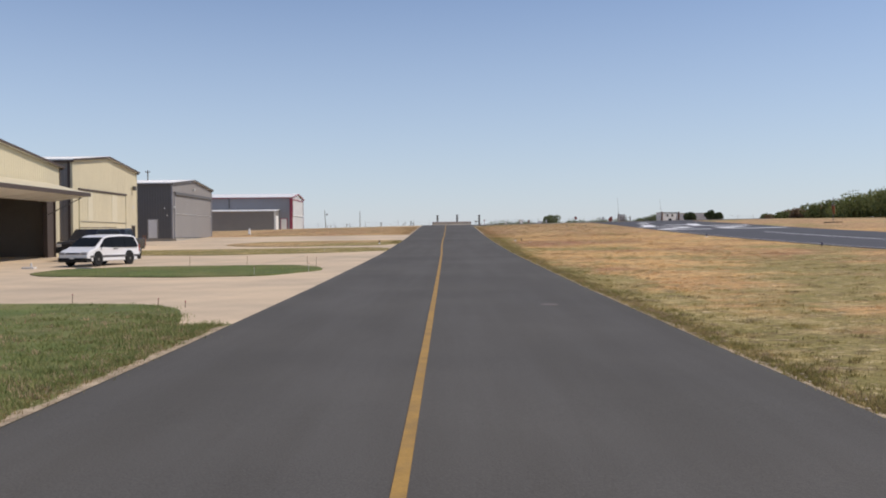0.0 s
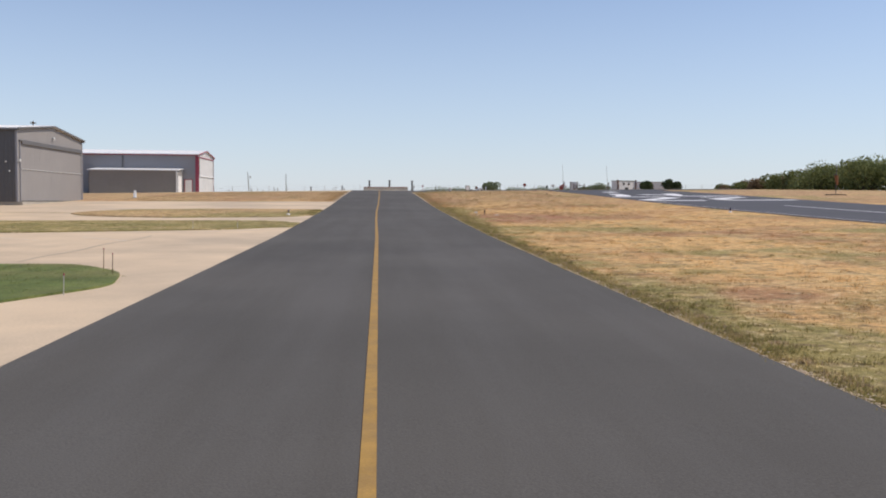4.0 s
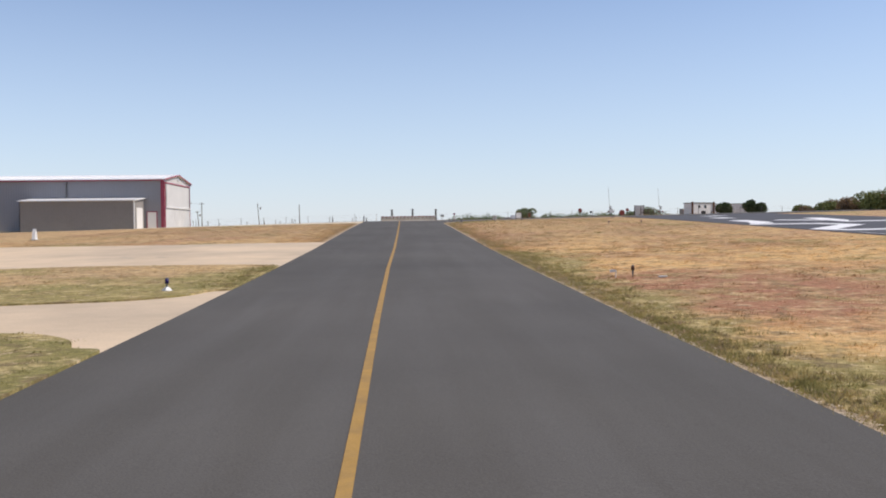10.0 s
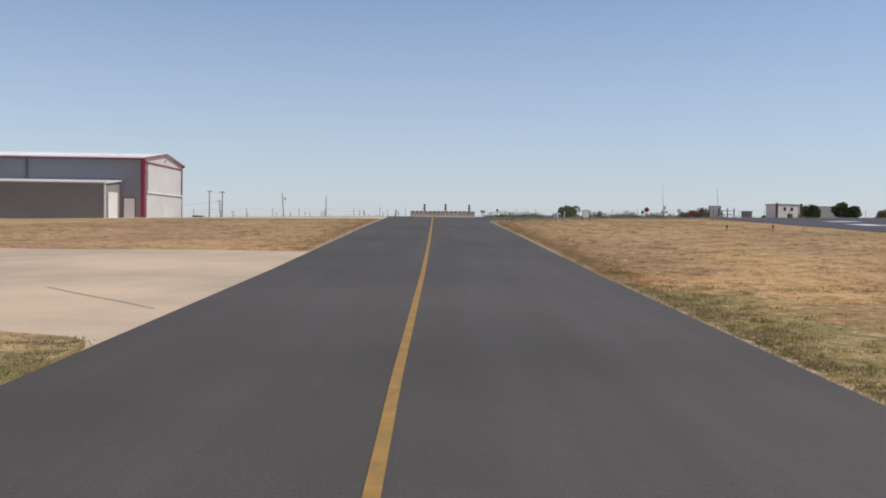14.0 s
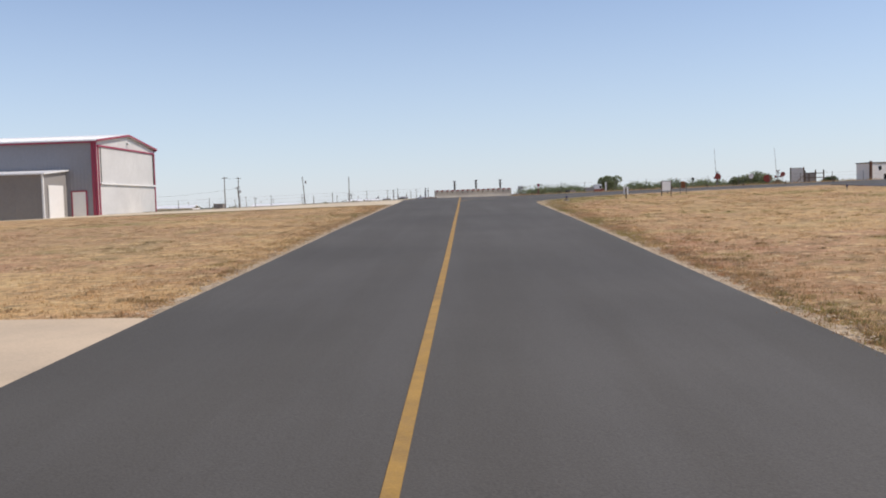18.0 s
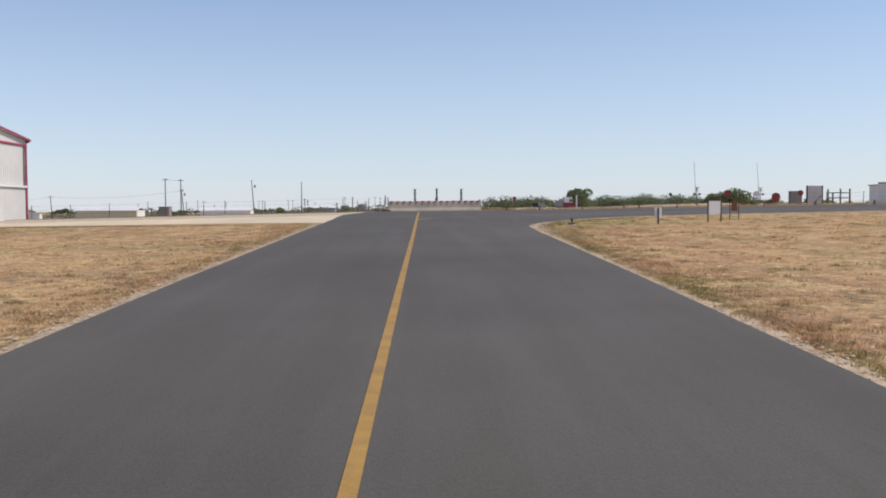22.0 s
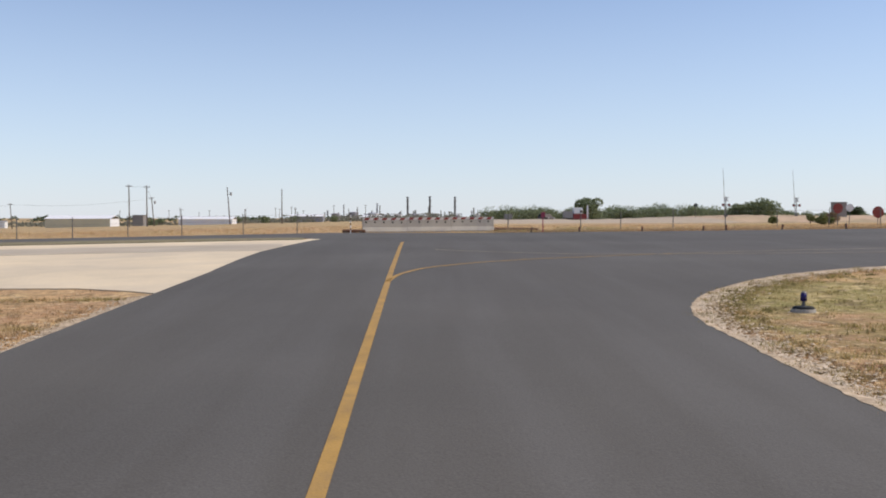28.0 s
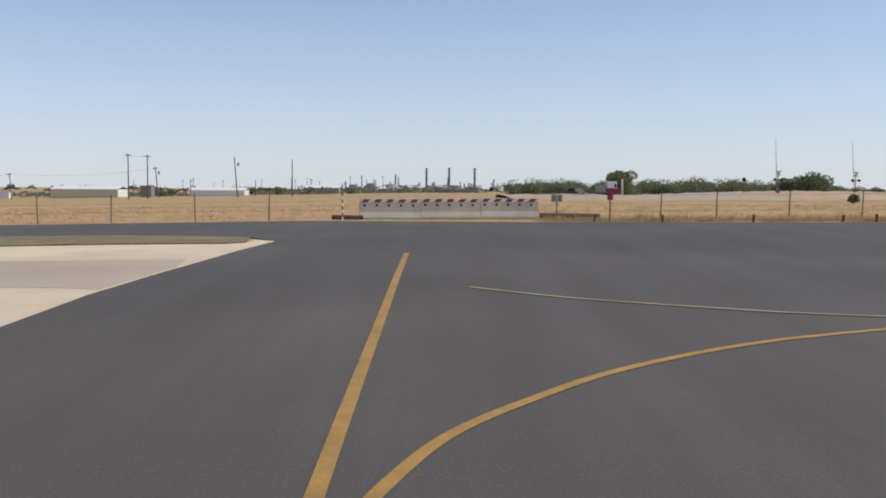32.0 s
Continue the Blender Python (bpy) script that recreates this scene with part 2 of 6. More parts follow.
def field_material(name, green=0.0, blades=False, dull=0.0):
    """Dry field: straw, rust and olive patches; greener towards the first stretch of verge. blades: each blade takes its own shade."""
    m = bpy.data.materials.new(name)
    m.use_nodes = True
    n, l = m.node_tree.nodes, m.node_tree.links
    b = n["Principled BSDF"]
    b.inputs["Roughness"].default_value = 0.95
    b.inputs["Specular IOR Level"].default_value = 0.12
    geo = n.new("ShaderNodeNewGeometry")

    def noise_tex(scale, detail, rough=0.6):
        t = n.new("ShaderNodeTexNoise")
        t.inputs["Scale"].default_value, t.inputs["Detail"].default_value, t.inputs["Roughness"].default_value = scale, detail, rough
        l.new(geo.outputs["Position"], t.inputs["Vector"])
        return t.outputs["Fac"]

    def ramp(src, a, c, top=1.0, low=0.0):
        r = n.new("ShaderNodeMapRange")
        r.inputs["From Min"].default_value, r.inputs["From Max"].default_value, r.inputs["To Max"].default_value = a, c, top
        r.inputs["To Min"].default_value = low
        l.new(src, r.inputs["Value"])
        return r.outputs[0]

    def op(kind, *values):
        x = n.new("ShaderNodeMath"); x.operation = kind
        for k, v in enumerate(values):
            if isinstance(v, (int, float)):
                x.inputs[k].default_value = v
            else:
                l.new(v, x.inputs[k])
        return x.outputs[0]

    def mix(fac, a, c):
        x = n.new("ShaderNodeMix"); x.data_type = "RGBA"
        l.new(fac, x.inputs["Factor"])
        for key, v in (("A", a), ("B", c)):
            if isinstance(v, tuple):
                x.inputs[key].default_value = (*v, 1)
            else:
                l.new(v, x.inputs[key])
        return x.outputs["Result"]

    sep = n.new("ShaderNodeSeparateXYZ")
    l.new(geo.outputs["Position"], sep.inputs[0])
    sx, sy = sep.outputs["X"], sep.outputs["Y"]
    ax = op("ABSOLUTE", sx, 0.0)
    near = ramp(sy, 106, 40)                                   # greener towards the start of the taxiway
    edge = op("MULTIPLY", ramp(ax, 7.2, 4.7), ramp(sy, 108, 88))
    col = mix(ramp(noise_tex(0.14, 6), 0.42, 0.58), (0.69, 0.432, 0.185), (0.56, 0.328, 0.148))
    col = mix(ramp(noise_tex(0.07, 6, 0.65), 0.50, 0.58, 0.8), col, (0.38, 0.205, 0.112))
    bare_ = n.new("ShaderNodeVectorMath"); bare_.operation = "DISTANCE"    # one broad rust-coloured bare patch
    sc = n.new("ShaderNodeVectorMath"); sc.operation = "MULTIPLY"
    sc.inputs[1].default_value = (1 / 3.6, 1 / 6.0, 0.0)
    l.new(geo.outputs["Position"], sc.inputs[0]); l.new(sc.outputs[0], bare_.inputs[0])
    bare_.inputs[1].default_value = (8.3 / 3.6, 80.5 / 6.0, 0.0)
    col = mix(ramp(op("ADD", bare_.outputs["Value"], op("MULTIPLY", noise_tex(0.5, 5, 0.65), 0.9)), 1.85, 1.3, 0.95), col, (0.40, 0.195, 0.115))
    if dull:
        fade = n.new("ShaderNodeValue"); fade.outputs[0].default_value = dull
        col = mix(fade.outputs[0], col, (0.47, 0.345, 0.185))
    far_ = ramp(sy, 98, 122, 0.6)                            # paler, browner straw towards the turning pad
    col = mix(far_, col, (0.450, 0.306, 0.172))
    col = mix(ramp(sy, 192, 204, 0.82), col, (0.49, 0.325, 0.158))   # open straw field beyond the fence
    col = mix(ramp(sy, 250, 330, 0.7), col, (0.36, 0.285, 0.150))   # duller brush-grown ground further out
    col = mix(op("MULTIPLY", ramp(sy, 96, 116), ramp(noise_tex(0.17, 7, 0.7), 0.52, 0.62, 0.55)), col, (0.31, 0.245, 0.125))   # olive drifts on the far infield
    col = mix(op("MULTIPLY", ramp(sy, 96, 116), ramp(noise_tex(0.11, 7, 0.68), 0.50, 0.59, 0.8)), col, (0.46, 0.265, 0.155))   # rusty bare drifts
    lush = op("ADD", op("ADD", noise_tex(0.085, 7, 0.66), op("MULTIPLY", ramp(sx, -4.4, -4.6), ramp(sy, 100, 112, -0.06))), op("ADD", op("ADD", op("MULTIPLY", near, 0.035), ramp(sy, 46, 12, 0.10)), op("ADD", op("MULTIPLY", edge, 0.13), op("MULTIPLY_ADD", far_, 0.01, green * 0.2 - 0.02))))
    col = mix(ramp(lush, 0.52, 0.59, 0.9), col, (0.305, 0.262, 0.100))
    lush2 = op("ADD", noise_tex(0.32, 7, 0.7), op("ADD", op("MULTIPLY", near, 0.03), op("ADD", op("MULTIPLY", edge, 0.09), op("MULTIPLY_ADD", far_, 0.0, green * 0.12))))
    col = mix(ramp(lush2, 0.56, 0.68, 0.75), col, (0.235, 0.212, 0.076))
    col = mix(ramp(noise_tex(0.75, 7, 0.72), 0.50, 0.62, 0.52), col, (0.66, 0.49, 0.25))
    col = mix(ramp(noise_tex(1.3, 8, 0.75), 0.52, 0.62, 0.62), col, (0.22, 0.155, 0.080))
    col = mix(ramp(noise_tex(2.6, 6, 0.72), 0.52, 0.62, 0.62), col, (0.235, 0.175, 0.095))
    col = mix(ramp(noise_tex(3.7, 5, 0.72), 0.57, 0.66, 0.6), col, (0.80, 0.63, 0.39))
    if blades:
        v = ramp(geo.outputs["Random Per Island"], 0.0, 1.0, 1.30, 0.80)
    else:
        v = ramp(noise_tex(6.0, 6, 0.7), 0.3, 0.7, 1.30, 0.66)
    s = n.new("ShaderNodeVectorMath"); s.operation = "SCALE"
    l.new(col, s.inputs[0]); l.new(v, s.inputs["Scale"])
    l.new(s.outputs[0], b.inputs["Base Color"])
    if blades:
        tl, ms = n.new("ShaderNodeBsdfTranslucent"), n.new("ShaderNodeMixShader")
        l.new(s.outputs[0], tl.inputs["Color"])
        ms.inputs[0].default_value = 0.55
        l.new(b.outputs[0], ms.inputs[1]); l.new(tl.outputs[0], ms.inputs[2])
        l.new(ms.outputs[0], n["Material Output"].inputs["Surface"])
    else:
        bp = n.new("ShaderNodeBump"); bp.inputs["Strength"].default_value = 0.9; bp.inputs["Distance"].default_value = 0.06
        l.new(noise_tex(9.0, 6, 0.7), bp.inputs["Height"]); l.new(bp.outputs[0], b.inputs["Normal"])
    return m


M["field"], M["field_blade"] = field_material("dry_field_grass"), field_material("dry_field_blades", 0.0, True)
M["olive"], M["olive_blade"] = field_material("drying_grass", 1.0, False, 0.5), field_material("drying_grass_blades", 1.0, True, 0.5)
M["tan"], M["tan_blade"] = field_material("straw_and_olive_grass", 0.30, False, 0.65), field_material("straw_and_olive_blades", 0.30, True, 0.65)

# ---- shape of the land ----
RISE_Y = (-400, -15, 0, 15, 30, 45, 60, 75, 90, 105, 120, 135, 150, 165, 175, 185, 195, 205, 230, 400, 700, 1500, 4600)
RISE_Z = (-1.5, -0.10, 0.0, 0.10, 0.26, 0.48, 0.72, 1.05, 1.43, 1.86, 2.37, 2.89, 3.36, 3.80, 4.00, 4.10, 4.12, 4.08, 4.05, 3.9, 3.4, 2.0, 0.0)
TAXI_HALF = 4.53
LEFT = 4.44


def land(x, y):
    """Height of the ground."""
    z = float(np.interp(y, RISE_Y, RISE_Z))
    if x < -5:
        z += (max(x, -160) + 5) * float(np.interp(y, (0, 30, 85, 175, 600, 1500), (0.0, 0.005, 0.005, 0.02, 0.02, 0.0)))
    elif x > 5:
        z += (min(x, 60) - 5) * float(np.interp(y, (-20, 0, 180, 260), (0.015, 0.015, 0.015, 0.004)))
    return z


# ---- mesh helpers ----


def mesh_from(name, bm, material, smooth=False):
    me = bpy.data.meshes.new(name)
    bm.normal_update()
    bm.to_mesh(me)
    bm.free()
    me.materials.append(material)
    if smooth:
        for p in me.polygons:
            p.use_smooth = True
    return me


def part(name, bm, material, parent=None, label="", smooth=False):
    ob = new(name, mesh_from(name, bm, material, smooth))
    if parent:
        ob.parent = parent
    if label:
        ob["label"] = label
    return ob


def empty(name, m, label, category, group="", kind=""):
    ob = new(name)
    ob.empty_display_size = 0.3
    ob.matrix_world = m
    return tagged(ob, label, category, group, kind)


def box(bm, x0, x1, y0, y1, z0, z1, bevel=0.0):
    r = bmesh.ops.create_cube(bm, size=1.0)
    vs = r["verts"]
    for v in vs:
        v.co = Vector((x0 + (v.co.x + 0.5) * (x1 - x0), y0 + (v.co.y + 0.5) * (y1 - y0), z0 + (v.co.z + 0.5) * (z1 - z0)))
    if bevel:
        es = list({e for v in vs for e in v.link_edges})
        bmesh.ops.bevel(bm, geom=es, offset=bevel, segments=2, affect="EDGES", profile=0.6)
    return bm


def boxed(x0, x1, y0, y1, z0, z1, bevel=0.0):
    return box(bmesh.new(), x0, x1, y0, y1, z0, z1, bevel)


def tube(bm, a, b, r0, r1=None, sides=10):
    """A tapered rod from a to b."""
    a, b = Vector(a), Vector(b)
    r1 = r0 if r1 is None else r1
    d = b - a
    res = bmesh.ops.create_cone(bm, cap_ends=True, segments=sides, radius1=r0, radius2=r1, depth=d.length)
    q = d.to_track_quat("Z", "Y").to_matrix().to_4x4()
    bmesh.ops.transform(bm, matrix=Matrix.Translation((a + b) / 2) @ q, verts=res["verts"])
    return bm


def strand(points, r, sides=4):
    """A thin continuous tube along a line of points."""
    bm = bmesh.new()
    pts = [Vector(p) for p in points]
    rings = []
    for i, p in enumerate(pts):
        d = (pts[min(i + 1, len(pts) - 1)] - pts[max(i - 1, 0)]).normalized()
        u = d.cross(Vector((0, 0, 1))).normalized()
        w = u.cross(d)
        rings.append([bm.verts.new(p + (u * math.cos(math.tau * k / sides) + w * math.sin(math.tau * k / sides)) * r) for k in range(sides)])
    for q, n in zip(rings, rings[1:]):
        for k in range(sides):
            bm.faces.new((q[k], q[(k + 1) % sides], n[(k + 1) % sides], n[k]))
    bm.faces.new(rings[0]); bm.faces.new(list(reversed(rings[-1])))
    bmesh.ops.recalc_face_normals(bm, faces=bm.faces)
    return bm


def rod(a, b, r0, r1=None, sides=10):
    return tube(bmesh.new(), a, b, r0, r1, sides)


def prism(points, lo, hi, axis="x"):
    """A closed outline pushed along an axis: points are the two other coordinates in order."""
    bm = bmesh.new()

    def co(p, s):
        return {"x": (s, p[0], p[1]), "y": (p[0], s, p[1]), "z": (p[0], p[1], s)}[axis]
    a = [bm.verts.new(co(p, lo)) for p in points]
    b = [bm.verts.new(co(p, hi)) for p in points]
    bm.faces.new(a); bm.faces.new(list(reversed(b)))
    for i in range(len(points)):
        j = (i + 1) % len(points)
        bm.faces.new((a[j], a[i], b[i], b[j]))
    bmesh.ops.recalc_face_normals(bm, faces=bm.faces)
    return bm


def drape(outline, lift, thick=0.0):
    """A flat outline (x, y) laid over the land, cut where the land bends."""
    bm = bmesh.new()
    bm.faces.new([bm.verts.new((x, y, 0)) for x, y in outline])
    ys = [p[1] for p in outline]
    cuts = [k * 2.5 for k in range(int(min(ys) // 2.5) + 1, int(max(ys) // 2.5) + 1) if -40 <= k * 2.5 <= 260]
    for y in cuts:
        bmesh.ops.bisect_plane(bm, geom=bm.verts[:] + bm.edges[:] + bm.faces[:], plane_co=(0, y, 0), plane_no=(0, 1, 0))
    for x in (-5, 5, 60):
        bmesh.ops.bisect_plane(bm, geom=bm.verts[:] + bm.edges[:] + bm.faces[:], plane_co=(x, 0, 0), plane_no=(1, 0, 0))
    for v in bm.verts:
        v.co.z = land(v.co.x, v.co.y) + lift
    bmesh.ops.recalc_face_normals(bm, faces=bm.faces)
    for f in bm.faces:
        if f.normal.z < 0:
            f.normal_flip()
    if thick:
        r = bmesh.ops.extrude_face_region(bm, geom=[e for e in bm.faces])
        top = {v for v in r["geom"] if isinstance(v, bmesh.types.BMVert)}
        for v in bm.verts:
            if v not in top:
                v.co.z -= thick
        bmesh.ops.recalc_face_normals(bm, faces=bm.faces)
    return bm


def rounded(points, r, steps=5):
    """The outline with its corners rounded."""
    out = []
    k = len(points)
    for i in range(k):
        p, a, b = Vector(points[i]), Vector(points[i - 1]), Vector(points[(i + 1) % k])
        d = min(r, (a - p).length * 0.45, (b - p).length * 0.45)
        s, e = p + (a - p).normalized() * d, p + (b - p).normalized() * d
        for j in range(steps + 1):
            t = j / steps
            q = s * (1 - t) ** 2 + p * 2 * t * (1 - t) + e * t * t
            out.append((q.x, q.y))
    return out


def inside(x, y, outline):
    r, j = False, len(outline) - 1
    for i in range(len(outline)):
        (xi, yi), (xj, yj) = outline[i], outline[j]
        if (yi > y) != (yj > y) and x < (xj - xi) * (y - yi) / (yj - yi) + xi:
            r = not r
        j = i
    return r


# ---- ground, taxiway, apron ----
bm = bmesh.new()
gx = [-3500, -1200, -400, -240, -160, -120, -70, -40, -20, -5, 5, 20, 40, 60, 100, 180, 400, 1200, 3500]
gy = [-400, -150, -60] + [k * 2.5 for k in range(-16, 105)] + [280, 310, 350, 400, 480, 600, 800, 1100, 1600, 2500, 4600]
grid = [[bm.verts.new((x, y, land(x, y))) for x in gx] for y in gy]
for i in range(len(gy) - 1):
    for j in range(len(gx) - 1):
        bm.faces.new((grid[i][j], grid[i][j + 1], grid[i + 1][j + 1], grid[i + 1][j]))
tagged(part("ground", bm, M["field"]), "dry straw-coloured grass field with rust and olive patches", "ground", kind="structure")

def smooth_line(points, steps=6):
    pts = [Vector(p) for p in points]
    out = []
    for i in range(len(pts) - 1):
        p0, p1, p2, p3 = pts[max(i - 1, 0)], pts[i], pts[i + 1], pts[min(i + 2, len(pts) - 1)]
        for j in range(steps):
            t = j / steps
            q = 0.5 * ((2 * p1) + (p2 - p0) * t + (2 * p0 - 5 * p1 + 4 * p2 - p3) * t * t + (3 * p1 - p0 - 3 * p2 + p3) * t ** 3)
            out.append((q.x, q.y))
    out.append(tuple(pts[-1]))
    return out


H = TAXI_HALF
CORNER = smooth_line([(H, 149.0), (H, 151.5), (H + 0.05, 153.5), (H + 0.2, 156.3), (5.45, 158.5), (6.6, 160.3), (7.8, 161.7), (9.3, 162.9), (12.0, 164.15), (18, 164.95), (26.4, 165.2)], 6)
TAXI = [(-LEFT, -40), (H, -40), ]  + CORNER + \
       [(26.5, 163), (45, 163), (60, 165), (60, 190), (45, 193), (16, 196), (7, 198.4), (-3, 198.5),
        (-15, 198.3), (-70, 197.5), (-70, 189.2), (-14, 187.4), (-9.6, 187.0), (-5.7, 185.5), (-4.75, 184.7), (-3.9, 183.5), (-4.2, 180), (-4.4, 176), (-4.66, 172), (-4.62, 168.5), (-LEFT, 164), (-LEFT, 150)]
TAXI_OB = tagged(part("taxiway", drape(TAXI, 0.035, 0.10), M["asphalt"]), "smooth dark grey asphalt taxiway with wide turning pad", "taxiway", kind="structure")
RUNWAY = [(26.5, -60), (43.5, -60), (43.5, 163.0), (26.5, 163.0)]
tagged(part("runway", drape(RUNWAY, 0.03, 0.08), M["runway"]), "grey asphalt runway with white painted markings", "runway", kind="structure")
NOTCH = smooth_line([(-5.55, 18.8), (-6.15, 21.0), (-6.9, 23.0), (-8.6, 24.4), (-13, 25.0)], 6)
APRON = [
    [(-LEFT, 19.0)] + NOTCH + [(-60, 25.0), (-60, 117.0), (-26, 115.3), (-14, 113.4), (-9, 113.4), (-LEFT, 112.8)],
    [(-LEFT, 159.6), (-5.2, 160.1), (-6.3, 160.7), (-8.2, 161.0), (-14.8, 162.4), (-26, 164.4), (-60, 167), (-60, 181.2), (-14, 182.4), (-8, 182.6), (-5, 182.35), (-4.55, 182.8), (-4.6, 184.1), (-3.9, 183.5), (-4.2, 180), (-4.4, 176), (-4.66, 172), (-4.62, 168.5), (-LEFT, 164)],
]
for k, o in enumerate(APRON):
    tagged(part("apron_%d" % (k + 1), drape(o, 0.025, 0.08), M["concrete_far" if k else "concrete"]), "pale tan concrete apron in front of the hangars", "apron", kind="structure")
ISLANDS = [
    ("green", [(-5.62, 41.5), (-6.2, 44.3), (-7.9, 46.5), (-16, 46.6), (-19.0, 44.5), (-19.0, 41), (-17.5, 38.8), (-11, 36.9), (-7.4, 37.4)], "mown green grass island in the concrete apron"),
    ("olive", [(-4.46, 67.4), (-4.46, 71.95), (-4.98, 72.0), (-5.3, 73.0), (-6.3, 74.0), (-11, 74.2), (-30, 72.5), (-30, 66.2), (-16, 62.4), (-7.3, 65.2), (-5.3, 67.2)], "olive drying grass strip between concrete lanes"),
    ("tan", [(-4.46, 82.2), (-4.95, 82.0), (-5.3, 80.7), (-6.5, 79.75), (-9, 79.3), (-12.7, 78.5), (-16, 79.4), (-18.8, 81.0), (-20.6, 84.2), (-20.4, 88.0), (-18.2, 92.0), (-12, 93.5), (-6.3, 92.9), (-4.46, 92.2)], "half-dry grass strip beside the taxiway"),
]
for k, (kind_, o, lab) in enumerate(ISLANDS):
    tagged(part("grass_island_%d" % (k + 1), drape(rounded(o, 0.8), 0.07, 0.09), M[kind_]), lab, "grass island", kind="structure")
LANE = [(-4.72, 172.6), (-5.5, 172.9), (-7.5, 173.1), (-11, 172.9), (-40, 172.0), (-40, 177.4), (-9, 177.8), (-6.4, 177.8), (-4.75, 177.6), (-4.5, 175.9)]
tagged(part("concrete_lane", drape(LANE, 0.031, 0.03), M["concrete_old"]), "darker weathered lane across the concrete", "apron", kind="structure")
VERGES = [
    ("green", [(-LEFT, -40), (-LEFT, 19.0)] + NOTCH + [(-60, 25.0), (-60, -40)], 0.028, "green and straw verge grass beside the taxiway"),
    ("dull_strip", [(-4.65, 182.95), (-5.0, 182.5), (-8, 182.75), (-14, 182.55), (-60, 181.35), (-60, 189.1), (-14, 187.3), (-9.6, 186.9), (-5.75, 185.4), (-4.85, 184.6)], 0.05, "low dull grass strip between concrete and asphalt"),
]
for k, (kind_, o, lift, lab) in enumerate(VERGES):
    tagged(part("grass_verge_%d" % (k + 1), drape(o, lift, 0.06), M[kind_]), lab, "grass verge", kind="structure")

# ---- painted lines ----


def stripe(points, half, lift=0.04):
    """A painted band along a line of points."""
    left, right = [], []
    for i, p in enumerate(points):
        a, b = Vector(points[max(i - 1, 0)]), Vector(points[min(i + 1, len(points) - 1)])
        d = (b - a).normalized()
        nrm = Vector((-d.y, d.x)) * half
        left.append(Vector(p) + nrm); right.append(Vector(p) - nrm)
    bm = bmesh.new()
    vl = [bm.verts.new((p.x, p.y, land(p.x, p.y) + lift)) for p in left]
    vr = [bm.verts.new((p.x, p.y, land(p.x, p.y) + lift)) for p in right]
    for i in range(len(points) - 1):
        bm.faces.new((vr[i], vr[i + 1], vl[i + 1], vl[i]))
    return bm


def centre(y):
    return float(np.interp(y, (-15, 60, 75, 90, 105, 120, 150, 180), (-0.30, -0.30, -0.37, -0.38, -0.27, -0.21, -0.16, -0.18)))


def paint(name, points, half, material, label, parent, lift=0.042):
    ob = part(name, stripe(points, half, lift), material, None, label)
    return tagged(ob, label, "marking", kind="structure")


paint("centre_line", [(centre(y), y) for y in np.arange(-15, 180, 2.5).tolist() + [179.6]], 0.062, M["yellow"], "solid yellow taxiway centre line", TAXI_OB)
paint("turn_line_1", smooth_line([(-0.17, 161.6), (0.0, 163.0), (0.3, 164.1), (0.68, 165.0), (1.34, 165.95), (2.26, 167.03), (3.7, 168.2), (5.3, 169.06), (8.2, 170.0)]), 0.055, M["yellow"],
      "yellow lead-in line curving to the runway", TAXI_OB)
paint("turn_line_3", smooth_line([(8.2, 170.0), (11, 170.55), (14, 170.9), (26, 171.7), (34, 171.9)]), 0.05, M["yellow_faded"],
      "faded end of the yellow line towards the runway", TAXI_OB)
paint("turn_line_2", smooth_line([(1.05, 173.1), (1.65, 172.58), (2.6, 171.85), (4.2, 171.05), (6.3, 170.2), (9, 169.6), (14, 169.15), (26, 168.75)]), 0.05, M["yellow_faded"],
      "thin worn yellow line curving to the runway", TAXI_OB, 0.046)

# runway paint: centre dashes, threshold bar, arrow heads, edge line
for k in range(3):
    y = -21.6 + k * 42.0
    paint("runway_dash_%d" % (k + 1), [(34.6, y), (34.6, y + 12), (34.6, y + 24), (34.6, y + 36)], 0.13, M["white_paint"], "long thin white runway line", None)
CHEVRONS = ([(33.0, 112.9), (28.2, 113.5), (27.4, 115.4), (32.5, 121.6), (31.6, 125.0), (27.0, 126.8)], [(42.4, 112.6), (36.1, 113.0), (35.5, 117.0), (40.4, 122.0), (36.2, 123.4)],
            [(30.0, 137.4), (29.6, 131.6), (28.4, 127.6)], [(37.5, 139.0), (36.1, 131.2), (35.3, 127.8), (42.4, 127.2)], [(32.6, 135.3), (35.6, 131.7)], [(31.7, 147.8), (31.9, 144.4)], [(33.0, 155.0), (35.6, 156.2)])
for k, pts in enumerate(CHEVRONS):
    tagged(part("runway_chevron_%d" % (k + 1), stripe(pts, 0.85), M["white_paint"]), "bold white zig-zag stroke painted before the threshold", "marking", kind="structure")

paint("runway_edge_line", [(27.05, y) for y in range(-40, 111, 10)], 0.07, M["barrier_white"], "thin worn white line along the runway edge", None)

